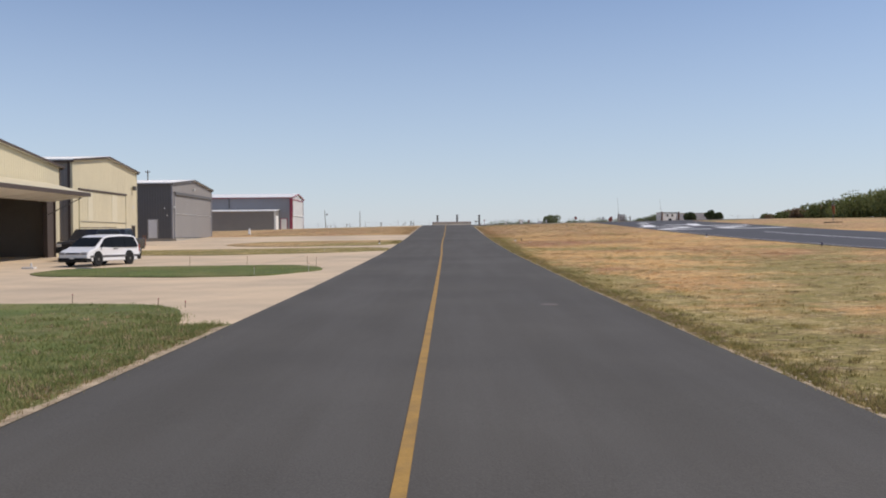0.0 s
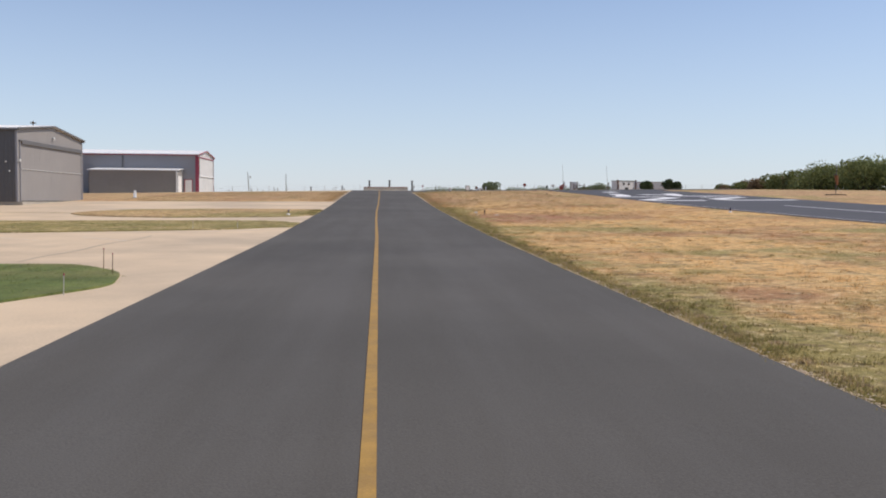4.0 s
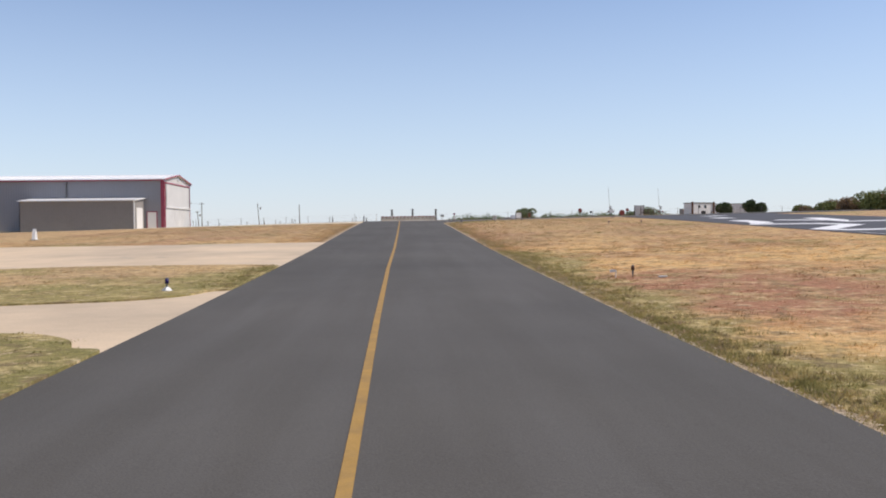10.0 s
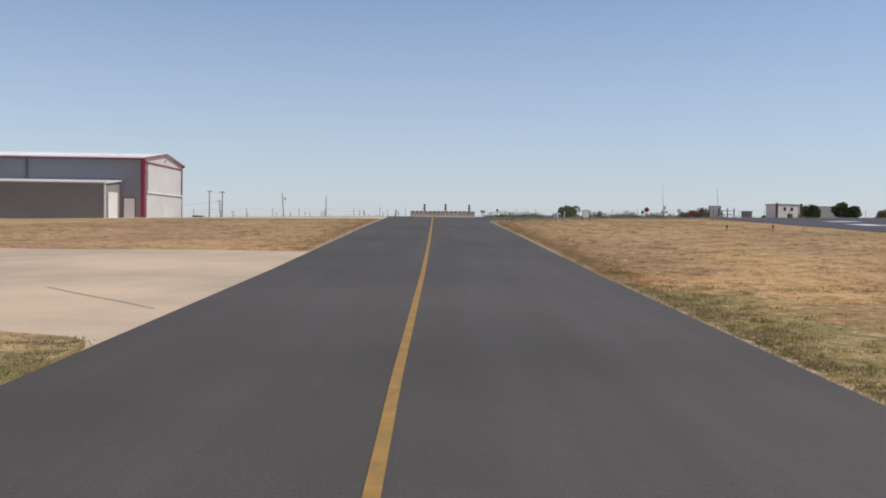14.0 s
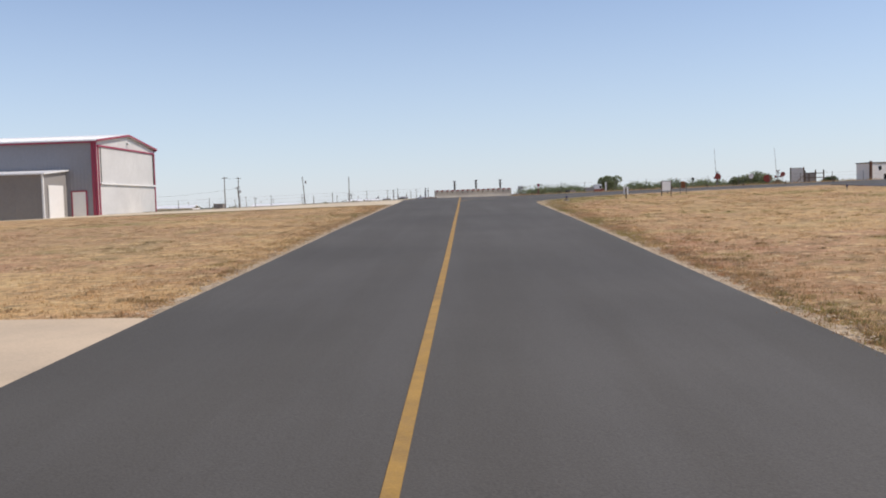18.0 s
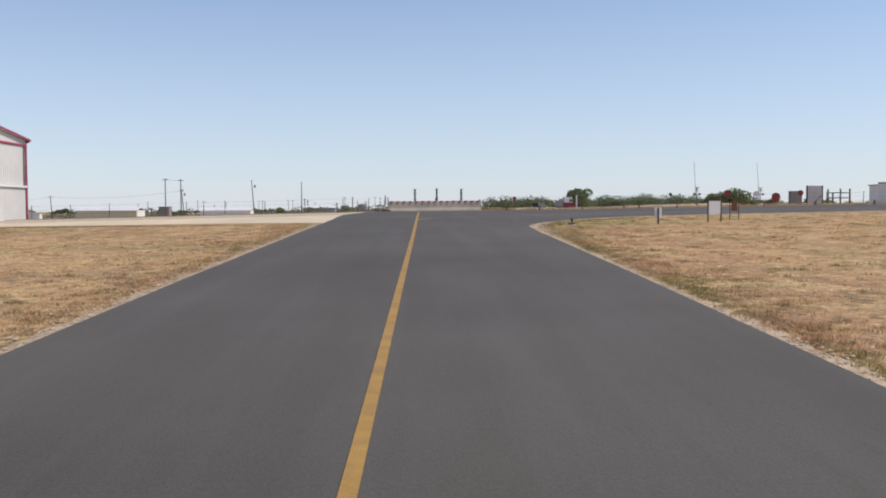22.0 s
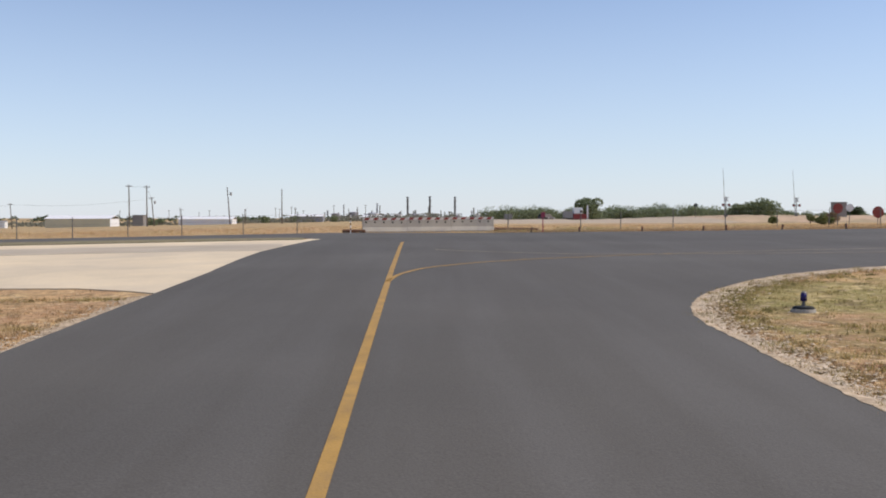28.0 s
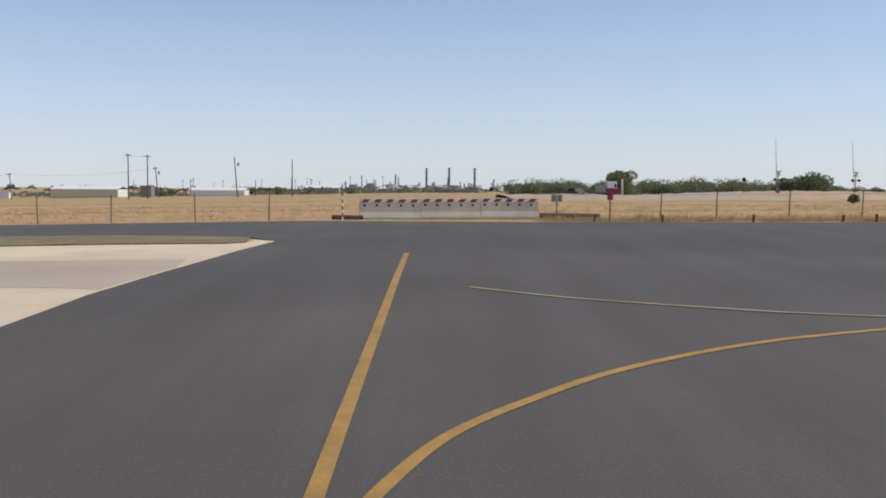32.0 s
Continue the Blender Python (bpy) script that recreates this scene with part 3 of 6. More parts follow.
# repaired crack across the apron
crack = smooth_line([(-9.8, 47.6), (-9.85, 49.5), (-9.65, 52.0), (-9.75, 55.0), (-9.45, 58.0), (-9.5, 60.5)], 6)
for a_, b_ in (((-14.85, 58.9), (-12.9, 57.4)), ((-11.9, 59.4), (-9.6, 57.1))):
    line_ = [(a_[0] + (b_[0] - a_[0]) * k / 6 + 0.03 * math.sin(k * 2.3), a_[1] + (b_[1] - a_[1]) * k / 6) for k in range(7)]
    tagged(part("worn_mark", stripe(line_, 0.04, 0.031), M["barrier_white"]), "thin worn white streak on the concrete apron", "paint mark", kind="structure")
for a_, b_, w_ in (((-12.9, 100.4), (-12.1, 99.6), 0.16), ((-11.2, 100.3), (-10.6, 99.7), 0.14), ((-8.3, 99.5), (-4.85, 95.9), 0.03)):
    line_ = [(a_[0] + (b_[0] - a_[0]) * k / 6 + 0.04 * math.sin(k * 1.9), a_[1] + (b_[1] - a_[1]) * k / 6 + 0.03 * math.cos(k * 2.7)) for k in range(7)]
    tagged(part("apron_stain", stripe(line_, w_, 0.031), M["concrete_old"]), "faint dark worn mark on the concrete apron", "stain", kind="structure")
tagged(part("apron_seam", stripe(smooth_line([(-20.3, 85.4), (-22.5, 86.2), (-25.2, 86.4), (-28.8, 87.6)], 5), 0.11, 0.031), M["dull_strip"]), "thin grass-grown seam in the concrete apron", "crack", kind="structure")
tagged(part("apron_crack", stripe(crack, 0.05, 0.031), M["concrete_old"]), "darker filled crack across the concrete apron", "crack", kind="structure")

# round concrete cover set in the asphalt
ring = [(2.66 + 0.23 * math.cos(a), 23.0 + 0.34 * math.sin(a)) for a in [k * math.tau / 24 for k in range(24)]]
tagged(part("asphalt_patch", drape(ring, 0.039, 0.03), M["patch"]), "pale oval patch set in the asphalt", "patch", kind="structure")

# ---- hangars ----


def ribbed(a, b, base, top, material, name, parent, normal=1, pitch=0.3, depth=0.02, axis="y", at=0.0, label=""):
    """Vertical-ribbed metal siding from a to b along an axis; base and top give heights along it."""
    bm = bmesh.new()
    k = max(1, int(round((b - a) / pitch)))
    xs = []
    for i in range(k):
        s = a + (b - a) * i / k
        w = (b - a) / k
        xs += [(s, 0), (s + w * 0.62, 0), (s + w * 0.70, depth), (s + w * 0.92, depth)]
    xs.append((b, 0))
    lo, hi, inn_lo, inn_hi = [], [], [], []
    for s, o in xs:
        d = at + normal * o
        di = at - normal * 0.06
        zb, zt = base(s) if callable(base) else base, top(s) if callable(top) else top

        def co(off, z):
            return (off, s, z) if axis == "y" else (s, off, z)
        lo.append(bm.verts.new(co(d, zb))); hi.append(bm.verts.new(co(d, zt)))
        inn_lo.append(bm.verts.new(co(di, zb))); inn_hi.append(bm.verts.new(co(di, zt)))
    for i in range(len(xs) - 1):
        bm.faces.new((lo[i], lo[i + 1], hi[i + 1], hi[i]))
        bm.faces.new((inn_lo[i + 1], inn_lo[i], inn_hi[i], inn_hi[i + 1]))
        bm.faces.new((hi[i], hi[i + 1], inn_hi[i + 1], inn_hi[i]))
        bm.faces.new((lo[i + 1], lo[i], inn_lo[i], inn_lo[i + 1]))
    for i in (0, len(xs) - 1):
        bm.faces.new((lo[i], hi[i], inn_hi[i], inn_lo[i]))
    bmesh.ops.recalc_face_normals(bm, faces=bm.faces)
    return part(name, bm, material, parent, label)


def gable(w, eave, ridge):
    return lambda s: eave + (ridge - eave) * (1 - abs(s - w / 2) / (w / 2))


def roof(parent, length, w, eave, ridge, material, over=0.25, thick=0.10):
    """Two slopes of standing-seam metal with seams, and a ridge cap."""
    rise = (ridge - eave) / (w / 2)
    for side in (0, 1):
        y_lo = -over if side == 0 else w + over

        def z(y):
            return eave + rise * (y if side == 0 else w - y) + 0.05

        bm = prism([(y_lo, z(y_lo)), (w / 2, z(w / 2)), (w / 2, z(w / 2) + thick), (y_lo, z(y_lo) + thick)], -length - over, over, "x")
        slope = part("roof_slope", bm, material, parent)
        k = int(length / 0.75)
        seam = mesh_from("roof_seam", prism([(y_lo, z(y_lo) + thick), (w / 2, z(w / 2) + thick), (w / 2, z(w / 2) + thick + 0.05), (y_lo, z(y_lo) + thick + 0.05)], -0.02, 0.02, "x"), material)
        for i in range(k + 1):
            sm = new("roof_seam", seam)
            sm.parent = slope
            sm.location.x = -length + i * length / k
    part("ridge_cap", prism([(w / 2 - 0.3, ridge + 0.12), (w / 2, ridge + 0.2), (w / 2 + 0.3, ridge + 0.12), (w / 2, ridge + 0.25)], -length - over, over, "x"), material, parent)


def rake_trim(parent, w, eave, ridge, material, x=0.29, width=0.15):
    """Fascia boards along the front gable."""
    for side in (0, 1):
        a, b = ((-0.28, eave), (w / 2, ridge)) if side == 0 else ((w + 0.28, eave), (w / 2, ridge))
        part("rake_trim", prism([(a[0], a[1] - 0.02), (b[0], b[1] + 0.06), (b[0], b[1] + 0.06 + width), (a[0], a[1] - 0.02 + width)], x - 0.06, x, "x"), material, parent)


def flood_lamp(parent, x, y, z):
    lamp = part("wall_lamp", boxed(x, x + 0.18, y - 0.14, y + 0.14, z - 0.12, z + 0.12, 0.03), M["lamp_clear"], parent, "small clear wall lamp")
    part("lamp_arm", rod((x - 0.12, y, z + 0.10), (x + 0.05, y, z + 0.10), 0.03), M["steel"], lamp)
    return lamp


def slab_floor(parent, length, w, z=0.03):
    part("floor_slab", boxed(-length, 0.4, 0.05, w - 0.05, -0.5, z), M["kerb"], parent)


def hangar(label, x, y0, y1, z, eave, ridge, length, front, side, trim, door, rail, lower=None, door_mat=None, lower_mat=None, trim2=None, rail_mat=None, depth=0.02):
    """A gabled metal hangar whose door faces +x. door: (from, to, height) along the front, measured from y0."""
    w = y1 - y0
    h = empty("hangar", Matrix.Translation((x, y0, z)), label, "hangar", "row of hangars")
    g = gable(w, eave, ridge)
    d0, d1, dh = door
    slab_floor(h, length, w)
    if d0 > 0.05:
        ribbed(0, d0, 0, g, front, "front_wall", h, 1)
    if d1 < w - 0.05:
        ribbed(d1, w, 0, g, front, "front_wall", h, 1)
    ribbed(d0, d1, dh, g, front, "gable_wall", h, 1)
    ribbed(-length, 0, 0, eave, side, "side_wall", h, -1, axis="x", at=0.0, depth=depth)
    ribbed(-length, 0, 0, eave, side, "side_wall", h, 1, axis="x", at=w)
    ribbed(0, w, 0, g, side, "back_wall", h, -1, at=-length, pitch=0.6)
    roof(h, length, w, eave, ridge, M["roof"])
    rake_trim(h, w, eave, ridge, trim)
    for yy in (0, w):
        part("corner_trim", boxed(-0.12, 0.06, yy - 0.06, yy + 0.06, 0, eave + 0.02, 0.01), trim2 or trim, h)
    part("eave_gutter", boxed(-length, 0.2, -0.24, -0.10, eave - 0.12, eave + 0.03, 0.02), trim, h)
    part("eave_gutter", boxed(-length, 0.2, w + 0.10, w + 0.24, eave - 0.12, eave + 0.03, 0.02), trim, h)
    part("door_header", boxed(0.02, 0.16, d0 - 0.12, d1 + 0.12, dh - 0.02, dh + 0.13, 0.015), trim, h)
    for yy in (d0, d1):
        part("door_jamb", boxed(-0.05, 0.12, yy - 0.06, yy + 0.06, 0, dh, 0.01), trim2 or trim, h)
    if rail:
        gap = 0.025 if rail_mat else 0.10
        up = ribbed(d0 + 0.1, d1 - 0.1, rail + gap, dh - 0.03, door_mat, "door_leaf", h, 1, at=0.06)
        lo = ribbed(d0 + 0.1, d1 - 0.1, 0.08, rail - gap, lower_mat or door_mat, "door_leaf", h, 1, at=0.06)
        part("door_rail", boxed(0.05, 0.22 if not rail_mat else 0.13, d0 + 0.1, d1 - 0.1, rail - (0.02 if rail_mat else 0.08), rail + (0.02 if rail_mat else 0.08), 0.02), rail_mat or M["white_metal"], h)
        part("door_seal", boxed(0.03, 0.10, d0 + 0.1, d1 - 0.1, 0.03, 0.10), M["rubber"], lo)
        for yy in (() if rail_mat else (d0 + 0.35, d1 - 0.35)):
            part("door_cable_guide", boxed(0.08, 0.15, yy - 0.04, yy + 0.04, rail + 0.1, dh - 0.05, 0.01), M["steel"], up)
    return h


def side_door(h, x0, x1, height, frame_mat, leaf_mat, y=0.0):
    """A personnel door in the wall that faces -y."""
    d = part("side_door", boxed(x0, x1, y - 0.07, y - 0.02, 0.05, height, 0.01), leaf_mat, h, "plain steel side door")
    for a, b, c, e in ((x0 - 0.10, x0, 0.0, height + 0.1), (x1, x1 + 0.10, 0.0, height + 0.1)):
        part("door_frame", boxed(a, b, y - 0.10, y - 0.01, c, e), frame_mat, d)
    part("door_frame", boxed(x0, x1, y - 0.10, y - 0.01, height, height + 0.1), frame_mat, d)
    part("door_handle", rod((x0 + 0.12, y - 0.09, 1.0), (x0 + 0.12, y - 0.17, 1.0), 0.03), M["chrome"], d)
    return d


# first hangar: cream, its folding door raised as a canopy
z1 = land(-28, 53)
# brown-grey side walls: their shade is put into the siding colour
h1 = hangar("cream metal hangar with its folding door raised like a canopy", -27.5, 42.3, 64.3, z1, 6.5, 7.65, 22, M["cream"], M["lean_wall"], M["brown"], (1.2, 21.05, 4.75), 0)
# white underside and trusses carry the light bounced up from the concrete
canopy = part("raised_door", prism([(0.12, 5.20), (3.0, 4.55), (3.05, 4.38), (0.35, 4.02), (0.2, 4.12), (2.75, 4.46), (0.1, 5.08)], 1.2, 19.75, "y"), M["white_metal"], h1, "raised folding door with ribbed skin whitened for bounced light")
part("raised_leaf", prism([(0.12, 5.22), (3.05, 4.50), (3.05, 4.62), (0.12, 5.36)], 1.15, 19.8, "y"), M["cream"], canopy)
part("door_edge", boxed(3.0, 3.10, 1.1, 19.85, 4.36, 4.62, 0.02), M["brown"], canopy)
for k in range(7):
    y = 1.6 + k * 2.7
    part("door_truss", rod((0.4, y, 4.00), (2.95, y, 4.36), 0.03, sides=6), M["white_metal"], canopy)
part("strut", rod((0.1, 19.7, 3.1), (2.5, 19.7, 4.30), 0.035), M["steel"], canopy)
part("door_pocket", boxed(-0.30, 0.02, 19.95, 20.95, 0.03, 4.05, 0.02), M["brown"], h1, "dark brown door pocket")
part("lintel", boxed(-0.2, 0.02, 1.2, 20.95, 4.05, 4.75), M["brown"], h1)
part("mezzanine_edge", boxed(-14.2, -14.0, 0.4, 20.5, 2.5, 3.0), M["brown"], h1, "dark beam across the hangar interior")
part("interior_lining", boxed(-21.7, -21.5, 0.3, 21.7, 0.05, 6.2), M["inside"], h1)
part("interior_ceiling", boxed(-21.6, -0.2, 0.3, 21.7, 6.05, 6.2), M["inside"], h1)

# clutter inside the open hangar


def workbench(x, y, z):
    b = empty("workbench", Matrix.Translation((x, y, z)), "dim workbench standing in the open hangar", "workbench")
    part("benchtop", boxed(-0.4, 0.4, -1.2, 1.2, 0.86, 0.92, 0.01), M["wood"], b)
    for sx in (-0.33, 0.33):
        for sy in (-1.1, 1.1):
            part("leg", boxed(sx - 0.04, sx + 0.04, sy - 0.04, sy + 0.04, 0, 0.86), M["steel"], b)
    part("shelf", boxed(-0.36, 0.36, -1.1, 1.1, 0.25, 0.28), M["wood"], b)
    return b


def tool_chest(x, y, z, material, label):
    c = empty("tool_chest", Matrix.Translation((x, y, z)), label, "tool chest")
    part("body", boxed(-0.3, 0.3, -0.5, 0.5, 0.12, 1.25, 0.02), material, c)
    for k in range(5):
        d = part("drawer", boxed(0.3, 0.325, -0.46, 0.46, 0.2 + k * 0.2, 0.37 + k * 0.2, 0.005), material, c)
        part("handle", boxed(0.325, 0.35, -0.3, 0.3, 0.30 + k * 0.2, 0.325 + k * 0.2), M["chrome"], d)
    for sx in (-0.24, 0.24):
        for sy in (-0.42, 0.42):
            part("castor", rod((sx, sy - 0.03, 0.06), (sx, sy + 0.03, 0.06), 0.06, sides=10), M["rubber"], c)
    return c


def crate(x, y, z, s, material, label):
    c = empty("crate", Matrix.Translation((x, y, z)), label, "crate")
    part("body", boxed(-s / 2, s / 2, -s / 2, s / 2, 0, s * 0.9, 0.02), material, c)
    part("lid", boxed(-s / 2 - 0.02, s / 2 + 0.02, -s / 2 - 0.02, s / 2 + 0.02, s * 0.9, s * 0.96, 0.01), material, c)
    return c


workbench(-36.5, 50.5, z1 + 0.03)
workbench(-36.5, 54.5, z1 + 0.03)
tool_chest(-30.4, 59.9, z1 + 0.03, M["blue"], "dark blue tool chest in the open hangar")
tool_chest(-30.8, 57.2, z1 + 0.03, M["red"], "dim red tool chest in the open hangar")
crate(-30.2, 56.0, z1 + 0.03, 1.0, M["wood"], "wooden crate on the hangar floor")
crate(-30.6, 58.4, z1 + 0.03, 0.9, M["white_metal"], "pale box on the hangar floor")

# second hangar: cream front, closed panel door
z2 = land(-29.7, 79)
# side walls again take a darker siding colour for the shaded side
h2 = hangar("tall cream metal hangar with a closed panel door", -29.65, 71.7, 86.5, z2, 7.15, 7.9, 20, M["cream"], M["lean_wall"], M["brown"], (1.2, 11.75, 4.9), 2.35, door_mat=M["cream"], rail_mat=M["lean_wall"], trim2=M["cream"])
for a, b in ((2.9, 3.9), (8.3, 9.5)):
    part("door_strip", boxed(0.07, 0.088, a, b, 2.42, 4.82, 0.004), M["cream_pale"], h2, "paler door strip")
fd = part("front_door", boxed(0.03, 0.09, 13.35, 14.2, 0.05, 2.15, 0.01), M["brown"], h2, "dark brown front door")
part("door_glass", boxed(0.09, 0.10, 13.5, 14.05, 1.1, 2.0), M["glass"], fd)
part("door_handle", rod((0.09, 13.5, 1.0), (0.17, 13.5, 1.0), 0.03), M["chrome"], fd)
dl = part("wall_lamp", boxed(0.10, 0.42, 13.45, 13.75, 5.45, 5.85, 0.05), M["steel"], h2, "dark hooded wall lamp")
part("lamp_arm", rod((0.0, 13.6, 5.75), (0.12, 13.6, 5.75), 0.04), M["steel"], dl)
part("wall_sign", boxed(0.035, 0.06, 13.65, 13.95, 3.75, 4.0, 0.005), M["lamp_clear"], h2, "small dull wall plate")
part("corner_strip", boxed(-0.34, -0.125, -0.075, -0.03, 0.0, 7.1, 0.005), M["brown"], h2, "dark maroon-brown corner strip")

# third hangar: grey front, slate side
z3 = land(-31.3, 112) + 0.06
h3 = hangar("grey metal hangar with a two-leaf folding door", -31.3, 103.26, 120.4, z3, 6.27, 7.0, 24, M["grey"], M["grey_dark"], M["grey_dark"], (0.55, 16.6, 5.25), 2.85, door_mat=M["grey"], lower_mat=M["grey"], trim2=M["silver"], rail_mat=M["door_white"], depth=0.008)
# dark strip painted in for the shadow under the door header
part("header_shade", boxed(0.17, 0.24, 0.65, 16.5, 5.02, 5.28, 0.01), M["grey_dark"], h3, "dark band above the door standing for the header's shadow")
side_door(h3, -2.75, -1.75, 2.15, M["grey"], M["white_metal"])
flood_lamp(h3, 0.05, 8.57, 6.0)
flood_lamp(h3, 0.05, 0.25, 3.6)
for xx in (-0.9, -0.6):
    part("wall_lamp", boxed(xx - 0.06, xx + 0.06, -0.13, -0.03, 3.4 if xx < -0.7 else 2.6, 3.53 if xx < -0.7 else 2.73, 0.02), M["lamp_clear"], h3, "small clear wall lamp")

# fourth hangar: silver with red trim, lean-to at its side
z4 = 3.33
h4 = hangar("silver metal hangar with red trim and white folding door", -29.5, 172.3, 185.95, z4, 6.15, 6.95, 23, M["door_white"], M["silver"], M["red"], (0.30, 13.35, 5.75), 2.75, door_mat=M["door_white"], trim2=M["red"], depth=0.010)
side_door(h4, -2.05, -0.95, 2.1, M["red"], M["white_metal"])
part("red_corner_panel", boxed(-0.38, -0.15, -0.06, -0.025, 0, 6.1, 0.005), M["red"], h4, "red corner panel")
part("downpipe", rod((-11.9, -0.12, 0.2), (-11.9, -0.12, 6.0), 0.08), M["grey_dark"], h4)
part("downpipe", rod((-22.6, -0.12, 0.2), (-22.6, -0.12, 6.0), 0.08), M["grey_dark"], h4)
flood_lamp(h4, 0.05, 6.8, 6.35)
zl = 3.2
lean = empty("lean_to", Matrix.Translation((-32.0, 168.1, zl)), "low brown-grey lean-to beside the silver hangar", "shed")
part("floor_slab", boxed(-13.4, 0.1, 0.05, 4.1, -0.4, 0.02), M["kerb"], lean)
ribbed(-13.5, 0, 0, 3.55, M["lean_wall"], "long_wall", lean, -1, axis="x", at=0.0, depth=0.004)
ribbed(0, 4.15, 0, lambda s: 3.55 + s * 0.09, M["grey"], "end_wall", lean, 1)
ribbed(0, 4.15, 0, lambda s: 3.55 + s * 0.09, M["grey"], "end_wall", lean, -1, at=-13.5)
part("roof_sheet", prism([(-0.2, 3.55), (4.15, 3.94), (4.15, 4.05), (-0.2, 3.66)], -13.7, 0.25, "x"), M["roof"], lean)
ld = part("roll_door", boxed(0.04, 0.10, 0.75, 3.3, 0.03, 2.75, 0.01), M["white_metal"], lean, "white roll-up door")
for k in range(8):
    part("door_slat", boxed(0.10, 0.112, 0.78, 3.27, 0.10 + k * 0.33, 0.40 + k * 0.33), M["white_metal"], ld)
part("corner_trim", boxed(-0.06, 0.08, -0.08, 0.06, 0, 3.55, 0.01), M["white_metal"], lean)

# ---- vehicles ----


def wheel(parent, x, y, r, w, side, rim=None):
    wh = part("wheel", rod((x, y - w / 2, r), (x, y + w / 2, r), r * 0.62, sides=18), rim or M["chrome"], parent)
    bm = bmesh.new()
    seg, pr = 22, [(r * 0.60, -w / 2), (r * 0.93, -w / 2), (r, -w * 0.32), (r, w * 0.32), (r * 0.93, w / 2), (r * 0.60, w / 2)]
    rings = []
    for i in range(seg):
        a = math.tau * i / seg
        rings.append([bm.verts.new((x + q * math.cos(a), y + o, r + q * math.sin(a))) for q, o in pr])
    for i in range(seg):
        j = (i + 1) % seg
        for k in range(len(pr)):
            m2 = (k + 1) % len(pr)
            bm.faces.new((rings[i][k], rings[i][m2], rings[j][m2], rings[j][k]))
    bmesh.ops.recalc_face_normals(bm, faces=bm.faces)
    part("tyre", bm, M["rubber"], wh, smooth=True)
    part("hub", rod((x, y + side * w * 0.5, r), (x, y + side * w * 0.58, r), r * 0.22, sides=12), M["steel"], wh)


def shell(points, half, taper=(), bevel=0.05):
    """A side outline (x, z) widened to both sides, narrowed above given heights."""
    bm = prism(points, -half, half, "y")
    for v in bm.verts:
        for z0, z1, f in taper:
            if v.co.z > z0:
                t = min(1, (v.co.z - z0) / (z1 - z0))
                v.co.y *= 1 - t * (1 - f)
    bmesh.ops.bevel(bm, geom=bm.edges[:], offset=bevel, segments=2, affect="EDGES", profile=0.6)
    return bm


def pane(points, half, taper, out=0.012):
    """A side window that follows the cabin's slope, for one side."""
    bm = bmesh.new()
    a = []
    for x, z in points:
        y = half
        for z0, z1, f in taper:
            if z > z0:
                y *= 1 - min(1, (z - z0) / (z1 - z0)) * (1 - f)
        a.append((x, y, z))
    f1 = [bm.verts.new((x, y + out, z)) for x, y, z in a]
    f2 = [bm.verts.new((x, y - 0.03, z)) for x, y, z in a]
    bm.faces.new(f1); bm.faces.new(list(reversed(f2)))
    for i in range(len(a)):
        j = (i + 1) % len(a)
        bm.faces.new((f1[j], f1[i], f2[i], f2[j]))
    bmesh.ops.recalc_face_normals(bm, faces=bm.faces)
    return bm


def flipped(bm):
    for v in bm.verts:
        v.co.y = -v.co.y
    bmesh.ops.reverse_faces(bm, faces=bm.faces)
    return bm


